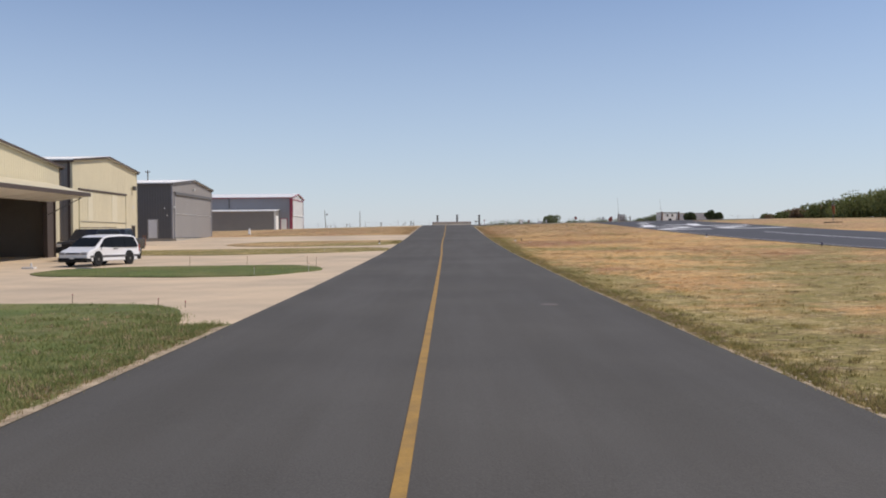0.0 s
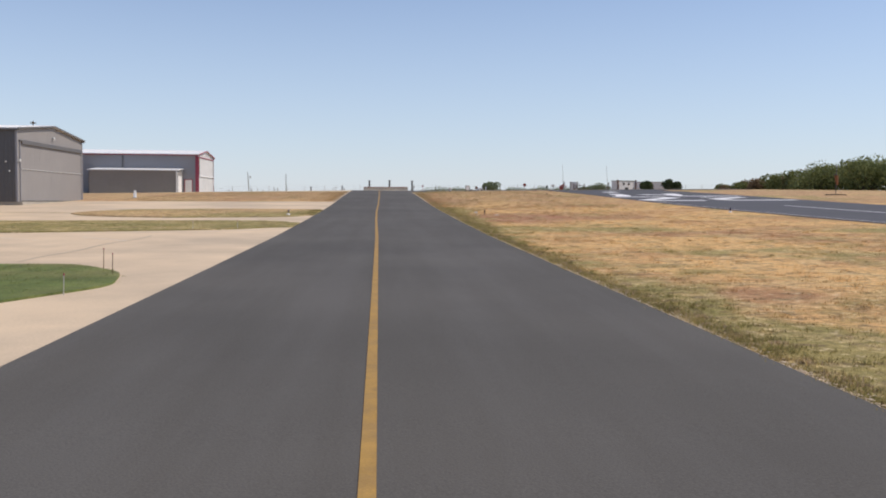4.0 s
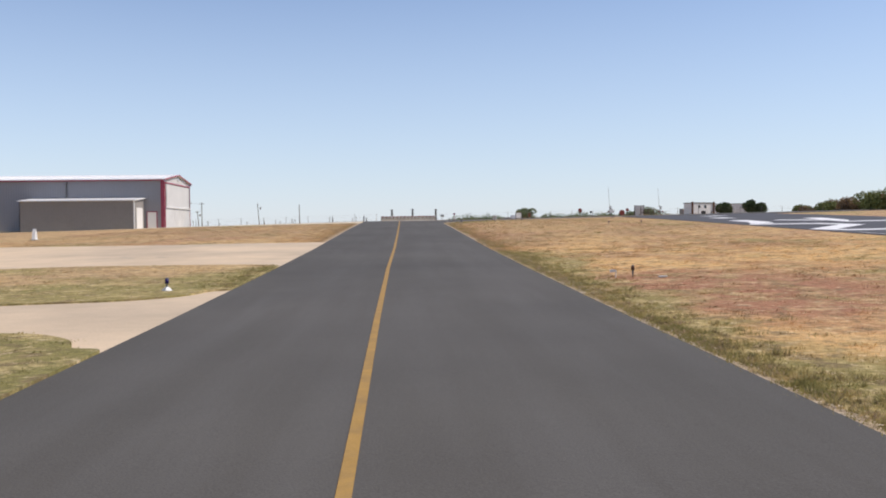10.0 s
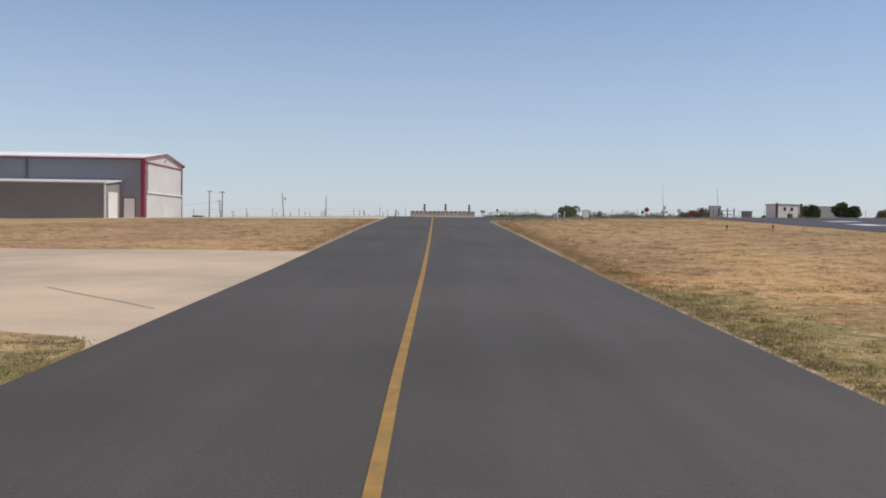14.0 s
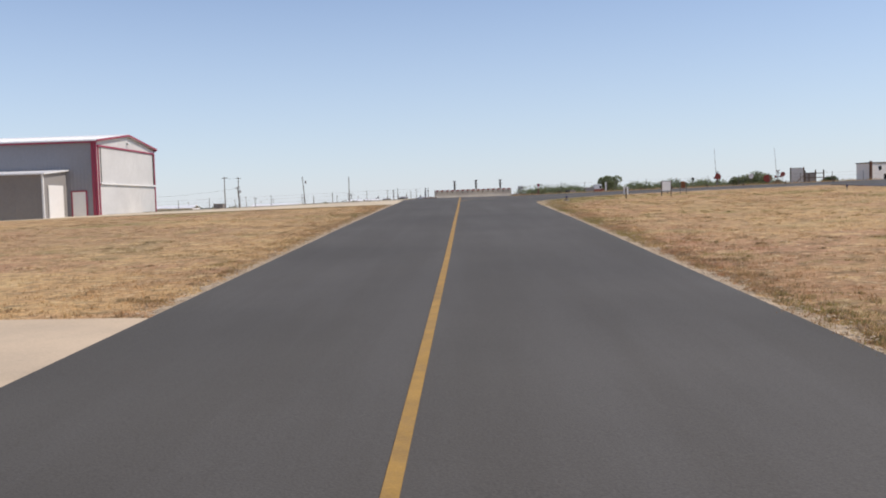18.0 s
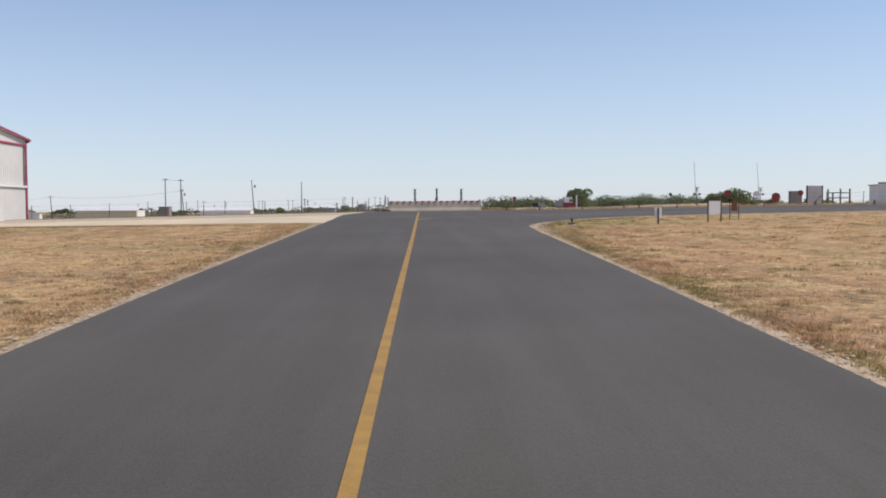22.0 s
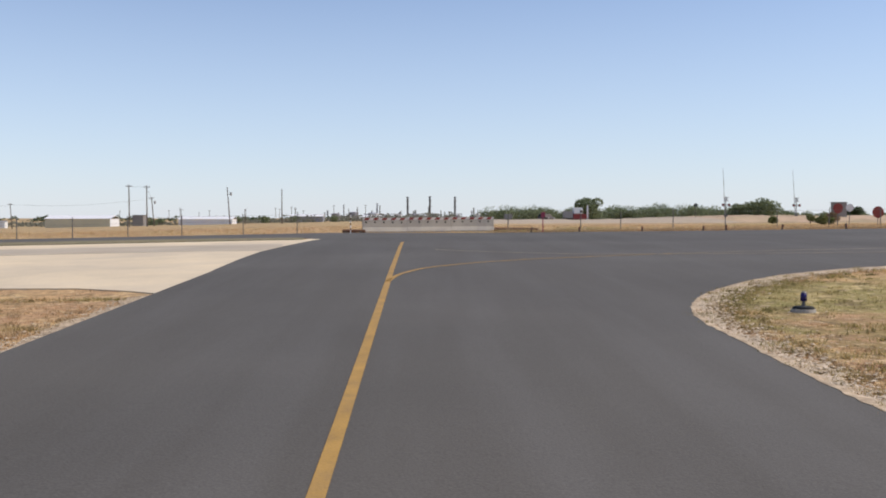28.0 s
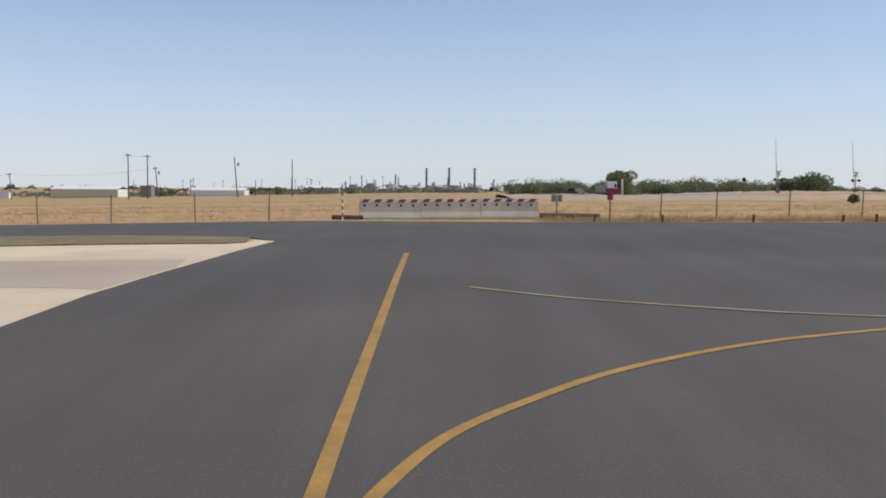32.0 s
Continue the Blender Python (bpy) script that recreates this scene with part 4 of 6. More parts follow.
def minivan(m, label, paint_mat):
    c = empty("minivan", m, label, "van")
    tp = [(0.95, 1.72, 0.80)]
    part("body", shell([(2.40, 0.30), (2.50, 0.50), (2.46, 0.70), (2.25, 0.84), (1.70, 1.00), (0.95, 1.46), (0.60, 1.62), (0.20, 1.69), (-0.9, 1.73), (-1.9, 1.69), (-2.25, 1.58), (-2.45, 1.05), (-2.48, 0.35), (-2.2, 0.26), (2.2, 0.26)], 0.96, tp, 0.07), paint_mat, c, smooth=False)
    part("lower_cladding", boxed(-2.30, 2.20, -0.972, 0.972, 0.46, 0.585, 0.015), M["grey_dark"], c, "dark grey side strip")
    part("bumper", boxed(2.06, 2.55, -0.972, 0.972, 0.22, 0.45, 0.06), M["rubber"], c)
    part("bumper", boxed(-2.58, -2.16, -0.975, 0.975, 0.30, 0.58, 0.06), M["rubber"], c)
    wins = [[(1.35, 1.02), (0.80, 1.48), (0.24, 1.58), (0.21, 1.00)], [(0.19, 1.00), (0.22, 1.58), (-0.98, 1.62), (-1.02, 1.00)], [(-1.04, 1.00), (-1.00, 1.62), (-2.0, 1.58), (-2.30, 1.10), (-2.2, 1.00)]]
    for wpts in wins:
        part("side_window", pane(wpts, 0.955, tp), M["glass"], c)
        part("side_window", flipped(pane(wpts, 0.955, tp)), M["glass"], c)
    bm = bmesh.new()
    vs = [bm.verts.new(p) for p in ((1.60, -0.84, 1.05), (1.60, 0.84, 1.05), (0.82, 0.74, 1.53), (0.82, -0.74, 1.53))]
    bm.faces.new(vs)
    bmesh.ops.translate(bm, verts=bm.verts, vec=(0.03, 0, 0.03))
    bmesh.ops.solidify(bm, geom=bm.faces[:], thickness=0.02)
    part("windscreen", bm, M["glass"], c)
    part("rear_window", boxed(-2.44, -2.36, -0.7, 0.7, 1.08, 1.52, 0.02), M["glass"], c)
    for s in (-1, 1):
        part("headlight", boxed(2.33, 2.50, s * 0.74 - 0.20, s * 0.74 + 0.20, 0.62, 0.76, 0.03), M["silver"], c)
        part("tail_light", boxed(-2.48, -2.40, s * 0.86 - 0.07, s * 0.86 + 0.07, 0.75, 1.15, 0.02), M["lamp_red"], c)
        part("mirror", boxed(1.12, 1.28, s * 1.02 - 0.08, s * 1.02 + 0.08, 1.02, 1.18, 0.03), M["rubber"], c)
        for xx in (0.02, -0.18):
            part("door_handle", boxed(xx - 0.07, xx + 0.07, s * 0.97 - 0.02, s * 0.97 + 0.02, 0.90, 0.95, 0.01), M["rubber"], c)
        for xx in (1.52, -1.42):
            part("wheel_arch", rod((xx, s * 0.90, 0.40), (xx, s * 0.968, 0.40), 0.43, sides=20), M["rubber"], c)
            wheel(c, xx, s * 0.885, 0.37, 0.22, s, M["rubber"])
    part("grille", boxed(2.44, 2.50, -0.46, 0.46, 0.65, 0.73, 0.01), M["rubber"], c)
    part("plate", boxed(2.555, 2.565, -0.15, 0.15, 0.40, 0.50), M["sign_white"], c)
    return c


def pickup(m, label, paint_mat):
    c = empty("pickup_truck", m, label, "pickup truck")
    tp = [(1.15, 1.85, 0.80)]
    part("cab", shell([(2.55, 0.45), (2.6, 0.9), (2.45, 1.08), (1.35, 1.18), (0.75, 1.80), (-0.55, 1.84), (-0.80, 1.2), (-0.80, 0.42), (2.3, 0.40)], 0.98, tp), paint_mat, c)
    bed = part("bed", boxed(-2.75, -0.84, -0.98, 0.98, 0.45, 0.62, 0.02), paint_mat, c)
    for s in (-1, 1):
        part("bed_side", boxed(-2.75, -0.84, s * 0.98 - 0.05, s * 0.98 + 0.05, 0.55, 1.18, 0.03), paint_mat, bed)
    part("tailgate", boxed(-2.80, -2.72, -0.93, 0.93, 0.58, 1.16, 0.02), paint_mat, bed)
    part("bumper", boxed(-2.95, -2.80, -0.92, 0.92, 0.45, 0.62, 0.03), M["chrome"], c)
    part("bumper", boxed(2.56, 2.72, -0.95, 0.95, 0.45, 0.68, 0.03), M["chrome"], c)
    for wpts in ([(1.2, 1.2), (0.78, 1.68), (0.30, 1.72), (0.28, 1.2)], [(0.2, 1.2), (0.22, 1.73), (-0.48, 1.74), (-0.66, 1.2)]):
        part("side_window", pane(wpts, 0.975, tp), M["glass"], c)
        part("side_window", flipped(pane(wpts, 0.975, tp)), M["glass"], c)
    part("rear_window", boxed(-0.80, -0.72, -0.65, 0.65, 1.3, 1.68, 0.02), M["glass"], c)
    for s in (-1, 1):
        part("tail_light", boxed(-2.83, -2.75, s * 0.93 - 0.07, s * 0.93 + 0.07, 0.72, 1.05, 0.01), M["lamp_red"], c)
        part("headlight", boxed(2.52, 2.64, s * 0.75 - 0.18, s * 0.75 + 0.18, 0.72, 0.92, 0.02), M["lamp_clear"], c)
        part("mirror", boxed(1.15, 1.28, s * 1.08 - 0.1, s * 1.08 + 0.1, 1.2, 1.42, 0.02), M["rubber"], c)
        for xx in (1.72, -1.75):
            wheel(c, xx, s * 0.86, 0.37, 0.25, s)
    return c


def suv(m, label, paint_mat):
    c = empty("suv", m, label, "car")
    tp = [(1.1, 1.8, 0.80)]
    part("body", shell([(2.3, 0.42), (2.35, 0.9), (2.2, 1.05), (1.15, 1.14), (0.55, 1.75), (-1.9, 1.78), (-2.25, 1.2), (-2.3, 0.42)], 0.95, tp), paint_mat, c)
    for wpts in ([(1.0, 1.15), (0.58, 1.64), (0.05, 1.67), (0.02, 1.15)], [(-0.06, 1.15), (-0.04, 1.68), (-0.95, 1.68), (-1.0, 1.15)], [(-1.1, 1.15), (-1.05, 1.68), (-1.85, 1.66), (-2.1, 1.18)]):
        part("side_window", pane(wpts, 0.945, tp), M["glass"], c)
        part("side_window", flipped(pane(wpts, 0.945, tp)), M["glass"], c)
    part("bumper", boxed(2.28, 2.45, -0.9, 0.9, 0.42, 0.66, 0.04), M["rubber"], c)
    part("bumper", boxed(-2.42, -2.26, -0.9, 0.9, 0.42, 0.66, 0.04), M["rubber"], c)
    for s in (-1, 1):
        part("headlight", boxed(2.25, 2.38, s * 0.72 - 0.16, s * 0.72 + 0.16, 0.76, 0.92, 0.02), M["lamp_clear"], c)
        part("tail_light", boxed(-2.34, -2.24, s * 0.87 - 0.04, s * 0.87 + 0.04, 0.95, 1.12, 0.02), M["lamp_red"], c)
        part("roof_rail", rod((0.2, s * 0.66, 1.83), (-1.8, s * 0.66, 1.85), 0.02, sides=6), M["rubber"], c)
        for xx in (1.45, -1.40):
            wheel(c, xx, s * 0.84, 0.36, 0.24, s, M["steel"])
    return c


def parked(x, y, hx, hy, lift=0.03):
    return Matrix.Translation((x, y, land(x, y) + lift)) @ Matrix.Rotation(math.atan2(hy, hx), 4, "Z")


minivan(parked(-19.0, 49.7, -0.30, -0.954) @ Matrix.Diagonal((0.90, 0.95, 0.98, 1)), "white minivan with dark windows parked on the concrete apron", M["car_white"])
pickup(parked(-23.0, 63.2, 0.0, -1.0) @ Matrix.Diagonal((1.0, 1.0, 1.06, 1)), "dark blue pickup truck parked outside the cream hangar", M["car_dark"])
suv(parked(-22.6, 57.6, -0.2, -0.98) @ Matrix.Diagonal((1.0, 1.0, 1.12, 1)), "dark sport utility car parked behind the white minivan", M["car_dark"])

# ---- lights and signs beside the taxiway ----


def taxi_light(x, y, label, base="cone", lens="blue"):
    t = empty("taxiway_light", Matrix.Translation((x, y, land(x, y) + (0.07 if base == "cone" else 0.0))), label, "taxiway light")
    if base == "cone":
        bm = bmesh.new()
        bmesh.ops.create_cone(bm, cap_ends=True, segments=4, radius1=0.15, radius2=0.05, depth=0.10, matrix=Matrix.Translation((0, 0, 0.05)))
        part("base", bm, M["sign_white"], t, "white painted base")
        z = 0.10
    elif base == "disc":
        bm = rod((0, 0, -0.02), (0, 0, 0.05), 0.20, 0.185, 24)
        part("base", bm, M["kerb"], t, "pale concrete ring base")
        part("base_ring", rod((0, 0, 0.05), (0, 0, 0.085), 0.175, 0.155, 24), M["rubber"], t)
        z = 0.085
    else:
        part("stake", rod((0, 0, -0.05), (0, 0, 0.12), 0.018, 0.018, 8), M["steel"], t)
        z = 0.12
    part("stem", rod((0, 0, z - 0.01), (0, 0, z + 0.09), 0.03, 0.025, 10), M["steel"], t)
    part("lens", rod((0, 0, z + 0.09), (0, 0, z + 0.22), 0.055, 0.045, 14), M[lens], t, "dark blue glass lens" if lens == "blue" else "dark rust-red lens", smooth=True)
    part("cap", rod((0, 0, z + 0.22), (0, 0, z + 0.245), 0.047, 0.02, 14), M["steel"], t)
    return t


taxi_light(-6.07, 82.0, "white-based taxiway light standing in dry grass")
taxi_light(7.05, 84.8, "dark rusty taxiway light on a short stake in the grass", "stake", "wood_red")
taxi_light(6.62, 156.8, "blue taxiway light on a pale ring at the grass corner", "disc")
taxi_light(24.3, 84.5, "white-based light beside the runway edge")
for x, y in ((24.8, 30.0), (20.8, 135.3), (22.5, 153.0), (18.0, 135.4), (13.9, 161.1), (24.9, 60.0)):
    taxi_light(x, y, "dark light on a stake near the runway", "stake")

cone = empty("white_marker", Matrix.Translation((-28.07, 128.7, land(-28.07, 128.7))), "white wedge-shaped marker standing in dry grass", "marker")
part("body", prism([(-0.32, 0), (0.32, 0), (0.16, 0.62), (0.0, 0.86), (-0.10, 0.62)], -0.12, 0.12, "x"), M["sign_white"], cone)
part("foot", boxed(-0.25, 0.25, -0.4, 0.4, -0.03, 0.05, 0.01), M["kerb"], cone)

plate = empty("marker_plate", Matrix.Translation((6.43, 84.7, land(6.43, 84.7))), "small white plate on a bent stake in the grass", "marker")
part("panel", boxed(-0.10, 0.10, -0.012, 0.012, 0.17, 0.245, 0.004), M["sign_white"], plate)
part("stake", rod((0.07, 0.02, -0.05), (0.09, 0.02, 0.16), 0.012, sides=6), M["sign_white"], plate)


tagged(part("stone_slab", boxed(-18.45, -17.7, 44.95, 45.2, land(-18, 45) + 0.07, land(-18, 45) + 0.13, 0.01), M["kerb"]), "small pale flat slab lying in green grass", "slab")
tagged(part("scrap_plate", boxed(7.70, 7.94, 84.22, 84.38, land(7.82, 84.3) + 0.02, land(7.82, 84.3) + 0.05, 0.005), M["sign_white"]), "small white scrap plate lying in dry grass", "scrap")


def stake(x, y, h, label, material, lift=0.06):
    s = empty("marker_stake", Matrix.Translation((x, y, land(x, y) + lift)), label, "stake", "stakes round the grass islands")
    part("rod", rod((0, 0, -0.05), (0.01, 0.0, h * 0.85), 0.009, 0.008, 6), material, s)
    part("cap", rod((0.01, 0, h * 0.85), (0.01, 0, h * 0.85 + 0.04), 0.016, 0.012, 6), M["red"], s)


for x, y, h in ((-6.3, 43.9, 0.5), (-7.0, 45.6, 0.5), (-10.3, 46.8, 0.5), (-13.3, 46.9, 0.5), (-7.63, 24.0, 0.16), (-10.25, 24.8, 0.26), (-6.62, 23.0, 0.16)):
    stake(x, y, h, "thin dark stake at the grass edge", M["wood_red"], 0.07 if y > 30 else 0.03)
for x, y in ((-7.93, 37.4), (-6.07, 40.0), (-6.9, 66.2), (-8.8, 65.3), (-12, 73.3)):
    stake(x, y, 0.38, "thin pale stake at the grass edge", M["chrome"], 0.07)
for x, y in ((-29.2, 87.0), (-29.2, 87.6)):
    b = empty("bollard", Matrix.Translation((x, y, land(x, y) + 0.02)), "short orange bollard by the cream hangar", "bollard")
    part("post", rod((0, 0, 0), (0, 0, 0.95), 0.045, 0.045, 12), M["orange"], b)
    part("cap", rod((0, 0, 0.95), (0, 0, 1.0), 0.05, 0.02, 12), M["orange"], b)

wb = empty("concrete_block", Matrix.Translation((-21.4, 46.3, land(-21.4, 46.3) + 0.025)), "pale concrete block with a stub beside the green island", "block")
part("base", boxed(-0.32, 0.32, -0.18, 0.18, -0.02, 0.10, 0.02), M["barrier_white"], wb)
part("stub", rod((0.12, 0, 0.10), (0.12, 0, 0.30), 0.05, 0.04, 10), M["barrier_white"], wb)

ss = empty("twin_panel_sign", Matrix.Translation((10.29, 156.5, land(10.29, 156.5))) @ Matrix.Rotation(radians(14), 4, "Z"), "narrow white twin-panel sign on one dark post", "sign")
part("post", boxed(-0.035, 0.035, -0.05, 0.02, -0.1, 0.68, 0.005), M["wood"], ss)
for s_ in (-1, 1):
    part("panel", boxed(s_ * 0.10 - 0.065, s_ * 0.10 + 0.065, -0.01, 0.01, 0.24, 0.70, 0.004), M["sign_white"], ss)
sw = empty("blank_sign", Matrix.Translation((12.96, 157.2, land(12.96, 157.2))) @ Matrix.Rotation(radians(14), 4, "Z"), "blank white square sign between two dark posts", "sign")
part("panel", boxed(-0.29, 0.29, -0.015, 0.015, 0.34, 0.92, 0.005), M["sign_white"], sw)
for s_ in (-1, 1):
    part("post", boxed(s_ * 0.32 - 0.025, s_ * 0.32 + 0.025, -0.025, 0.025, -0.1, 0.94, 0.005), M["wood"], sw)
part("top_rail", boxed(-0.30, 0.30, -0.02, 0.02, 0.925, 0.96), M["wood"], sw)
so = empty("orange_sign", Matrix.Translation((14.45, 159.0, land(14.45, 159.0))), "faded orange panel on two thin posts", "sign")
part("panel", boxed(-0.135, 0.135, -0.015, 0.015, 0.40, 0.84, 0.005), M["orange"], so)
for s_ in (-1, 1):
    part("post", boxed(s_ * 0.20 - 0.02, s_ * 0.20 + 0.02, 0.0, 0.04, -0.1, 0.80), M["steel"], so)

# ---- end of the taxiway: barrier, timbers, posts, fence ----


def jersey(x, label):
    """One length of concrete barrier, 2.9 m, with a striped top band."""
    y = 202.2 + (x + 1.75) * 0.17
    b = empty("concrete_barrier", Matrix.Translation((x, y, land(x, y) + (x + 1.75) * 0.01)) @ Matrix.Rotation(math.atan(0.17), 4, "Z") @ Matrix.Diagonal((1.018, 1.0, 1.10, 1)), label, "barrier", "concrete barriers at the taxiway end")
    out = [(-0.34, 0), (-0.34, 0.09), (-0.20, 0.32), (-0.13, 0.89), (0.13, 0.89), (0.20, 0.32), (0.34, 0.09), (0.34, 0)]
    bm = prism(out, -1.44, 1.44, "x")
    bmesh.ops.bevel(bm, geom=[e for e in bm.edges if e.calc_length() > 1], offset=0.015, segments=1, affect="EDGES")
    part("body", bm, M["kerb"], b)
    part("top_band", boxed(-1.43, 1.43, -0.152, -0.128, 0.74, 0.885), M["barrier_white"], b, "worn white painted band")
    for k in range(5):
        x0 = -1.38 + k * 0.575
        part("stripe", prism([(x0, 0.745), (x0 + 0.30, 0.745), (x0 + 0.42, 0.88), (x0 + 0.12, 0.88)], -0.160, -0.153, "y"), M["barrier_red"], b, "worn red slanted stripe")
        part("scupper", boxed(x0 + 0.1, x0 + 0.2, -0.172, -0.13, 0.56, 0.66), M["rubber"], b)
    return b


for k in range(3):
    jersey(-1.75 + k * 2.90, "grey concrete barrier with red and white striped top")


def timber(x0, x1, y, r, label, material):
    t = empty("timber_log", Matrix.Translation(((x0 + x1) / 2, y, land((x0 + x1) / 2, y))), label, "timber")
    h = (x1 - x0) / 2
    part("log", rod((-h, 0, r), (h, 0, r * 0.94), r, r * 0.92, 14), material, t)
    for s_ in (-0.7, 0.6):
        part("chock", boxed(s_ * h - 0.1, s_ * h + 0.1, -r - 0.08, -r + 0.02, 0, 0.10, 0.01), M["wood"], t)
    return t


timber(-4.45, -2.98, 201.35, 0.11, "dark weathered timber lying beside the barrier", M["wood_red"])
timber(5.55, 8.6, 203.6, 0.15, "rust-brown timber log lying beside the barrier", M["wood_red"])

for k, x in enumerate((7.5, 10.4, 14.1, 17.6, 18.9, 22.0, 25.5, 29.0, 33.0, 37.5)):
    y = 198.9 - max(0, x - 7) * 0.22
    p = empty("stub_post", Matrix.Translation((x, y, land(x, y))) @ Matrix.Rotation(radians(random.uniform(-12, 12)), 4, "Y"), "short dark wooden stub post at the asphalt edge", "post", "stub posts")
    part("post", boxed(-0.045, 0.045, -0.045, 0.045, -0.15, 0.34 + random.uniform(-0.05, 0.06), 0.01), M["wood"], p)
    part("reflector", boxed(-0.03, 0.03, -0.052, -0.044, 0.20, 0.27), M["lamp_red"], p)
rp = empty("marker_post", Matrix.Translation((8.3, 199.3, land(8.3, 199.3))), "tall thin red marker post", "post")
part("post", rod((0, 0, -0.1), (0, 0, 1.1), 0.035, 0.03, 8), M["red"], rp)
part("head", boxed(-0.13, 0.13, -0.02, 0.02, 0.98, 1.28, 0.01), M["red"], rp)
bp = empty("banded_post", Matrix.Translation((-3.85, 200.3, land(-3.85, 200.3))), "thin post with dark and white bands", "post")
for k in range(8):
    part("band", rod((0, 0, k * 0.16), (0, 0, k * 0.16 + 0.16), 0.032, sides=8), M["wood"] if k % 2 else M["sign_white"], bp)
mb = empty("meter_box", Matrix.Translation((6.7, 205.4, land(6.7, 205.4))), "grey twin meter box on a thin post", "utility box")
part("post", rod((0, 0, -0.1), (0, 0, 0.85), 0.035, sides=8), M["steel"], mb)
for s_ in (-1, 1):
    part("box", boxed(s_ * 0.15 - 0.13, s_ * 0.15 + 0.13, -0.09, 0.09, 0.85, 1.22, 0.02), M["grey"], mb)

# wire fence
FY = 200.6
fence = empty("wire_fence", Matrix.Translation((0, FY, 0)), "low rusty wire fence on thin steel posts", "fence")
fx = [-18.0 - 3.5 * k for k in range(1, 17)][::-1] + [-18.0, -14.6, -10.7, -7.3] + [10.9, 13.5, 16.9, 20.3] + [20.3 + 3.4 * k for k in range(1, 15)]
for x in fx:
    h = 1.35 + random.uniform(-0.08, 0.06)
    lean_ = random.uniform(-0.05, 0.05)
    part("post", rod((x, 0.0, land(x, FY) - 0.1), (x + lean_, random.uniform(-0.03, 0.03), land(x, FY) + h), 0.032, 0.028, 6), M["steel"], fence)
for a, b in ((-75.0, -4.6), (5.8, 68.0)):
    for h in (0.45, 0.85, 1.2):
        k = int((b - a) / 3.5)
        bm = strand([(a + (b - a) * i / k, 0, land(a + (b - a) * i / k, FY) + h) for i in range(k + 1)], 0.005)
        part("wire", bm, M["steel"], fence)

# ---- cabinets and sheds by the runway end ----
cb = empty("screen_panel", Matrix.Translation((40.75, 211.2, land(40.75, 211.2))), "pale grey upright panel between two dark posts", "panel")
part("board", boxed(-0.74, 0.74, -0.06, 0.06, 0.30, 2.10, 0.015), M["door_white"], cb)
for k in range(5):
    part("batten", boxed(-0.70 + k * 0.34, -0.66 + k * 0.34, -0.085, -0.06, 0.34, 2.06), M["door_white"], cb)
for s_ in (-1, 1):
    part("post", boxed(s_ * 0.81 - 0.055, s_ * 0.81 + 0.055, -0.07, 0.07, -0.1, 2.20, 0.01), M["wood"], cb)
part("brace", rod((-0.75, -0.75, 0.05), (0.70, -0.12, 1.15), 0.045, sides=6), M["wood"], cb)
part("cap_rail", boxed(-0.76, 0.76, -0.05, 0.05, 2.10, 2.16), M["grey_dark"], cb)
pf = empty("wooden_rail_fence", Matrix.Translation((40.6, 205.0, land(40.6, 205))), "dark open timber rail fence beside the grey panel", "fence")
for x, h_ in ((-1.22, 1.65), (-0.75, 1.25), (0.0, 1.68), (0.92, 1.68)):
    part("post", boxed(x - 0.06, x + 0.06, -0.06, 0.06, -0.1, h_, 0.01), M["wood"], pf)
for z in (0.74, 1.24):
    part("rail", boxed(-1.22, 0.92, -0.035, 0.035, z, z + 0.09, 0.01), M["wood"], pf)

zt = land(51.1, 214.4)
tr = empty("mobile_building", Matrix.Translation((51.1, 214.4, zt)) @ Matrix.Rotation(radians(22), 4, "Z"), "small white site cabin with dark posts and small dark windows", "building")
part("wall_box", boxed(0, 4.55, 0, 2.4, 0.05, 2.45, 0.03), M["white_metal"], tr)
part("skirt", boxed(0.1, 4.45, 0.06, 2.3, -0.3, 0.07), M["grey_dark"], tr)
part("roof_edge", boxed(-0.05, 4.62, -0.10, 2.5, 2.45, 2.58, 0.02), M["grey_dark"], tr)
for x in (-0.16, 4.58):
    part("corner_post", boxed(x - 0.13, x + 0.13, -0.22, 0.04, -0.3, 2.72, 0.02), M["wood_red"], tr)
for x in (1.15, 2.5):
    wdw = part("window", boxed(x, x + 0.55, -0.03, 0.0, 1.55, 2.15, 0.01), M["white_metal"], tr)
    part("pane", boxed(x + 0.05, x + 0.50, -0.04, -0.03, 1.60, 2.10), M["glass"], wdw)
part("step_post", boxed(3.6, 3.75, -0.6, -0.45, -0.2, 1.1), M["wood"], tr)
bn = empty("oil_drum", Matrix.Translation((52.75, 213.7, land(52.75, 213.7))), "dark steel drum beside the white cabin", "drum")
part("shell", rod((0, 0, -0.02), (0, 0, 1.05), 0.38, 0.38, 18), M["rubber"], bn, smooth=True)
part("hoop", rod((0, 0, 0.45), (0, 0, 0.50), 0.40, 0.40, 18), M["steel"], bn)
sd = empty("long_shed", Matrix.Translation((58.5, 231.5, land(62, 231.5))), "long pale metal shed behind the evergreens", "shed")
ribbed(0, 10.5, -0.2, 2.75, M["white_metal"], "wall", sd, -1, axis="x", at=0.0, depth=0.012)
part("rear_wall", boxed(0, 10.5, 3.9, 4.0, -0.2, 2.75), M["white_metal"], sd)
for x in (0.0, 10.4):
    part("end_wall", boxed(x, x + 0.1, 0.06, 3.9, -0.2, 2.75), M["white_metal"], sd)
part("roof_sheet", prism([(-0.15, 2.76), (4.15, 2.76), (4.15, 2.86), (-0.15, 2.84)], -0.15, 10.65, "x"), M["silver"], sd)

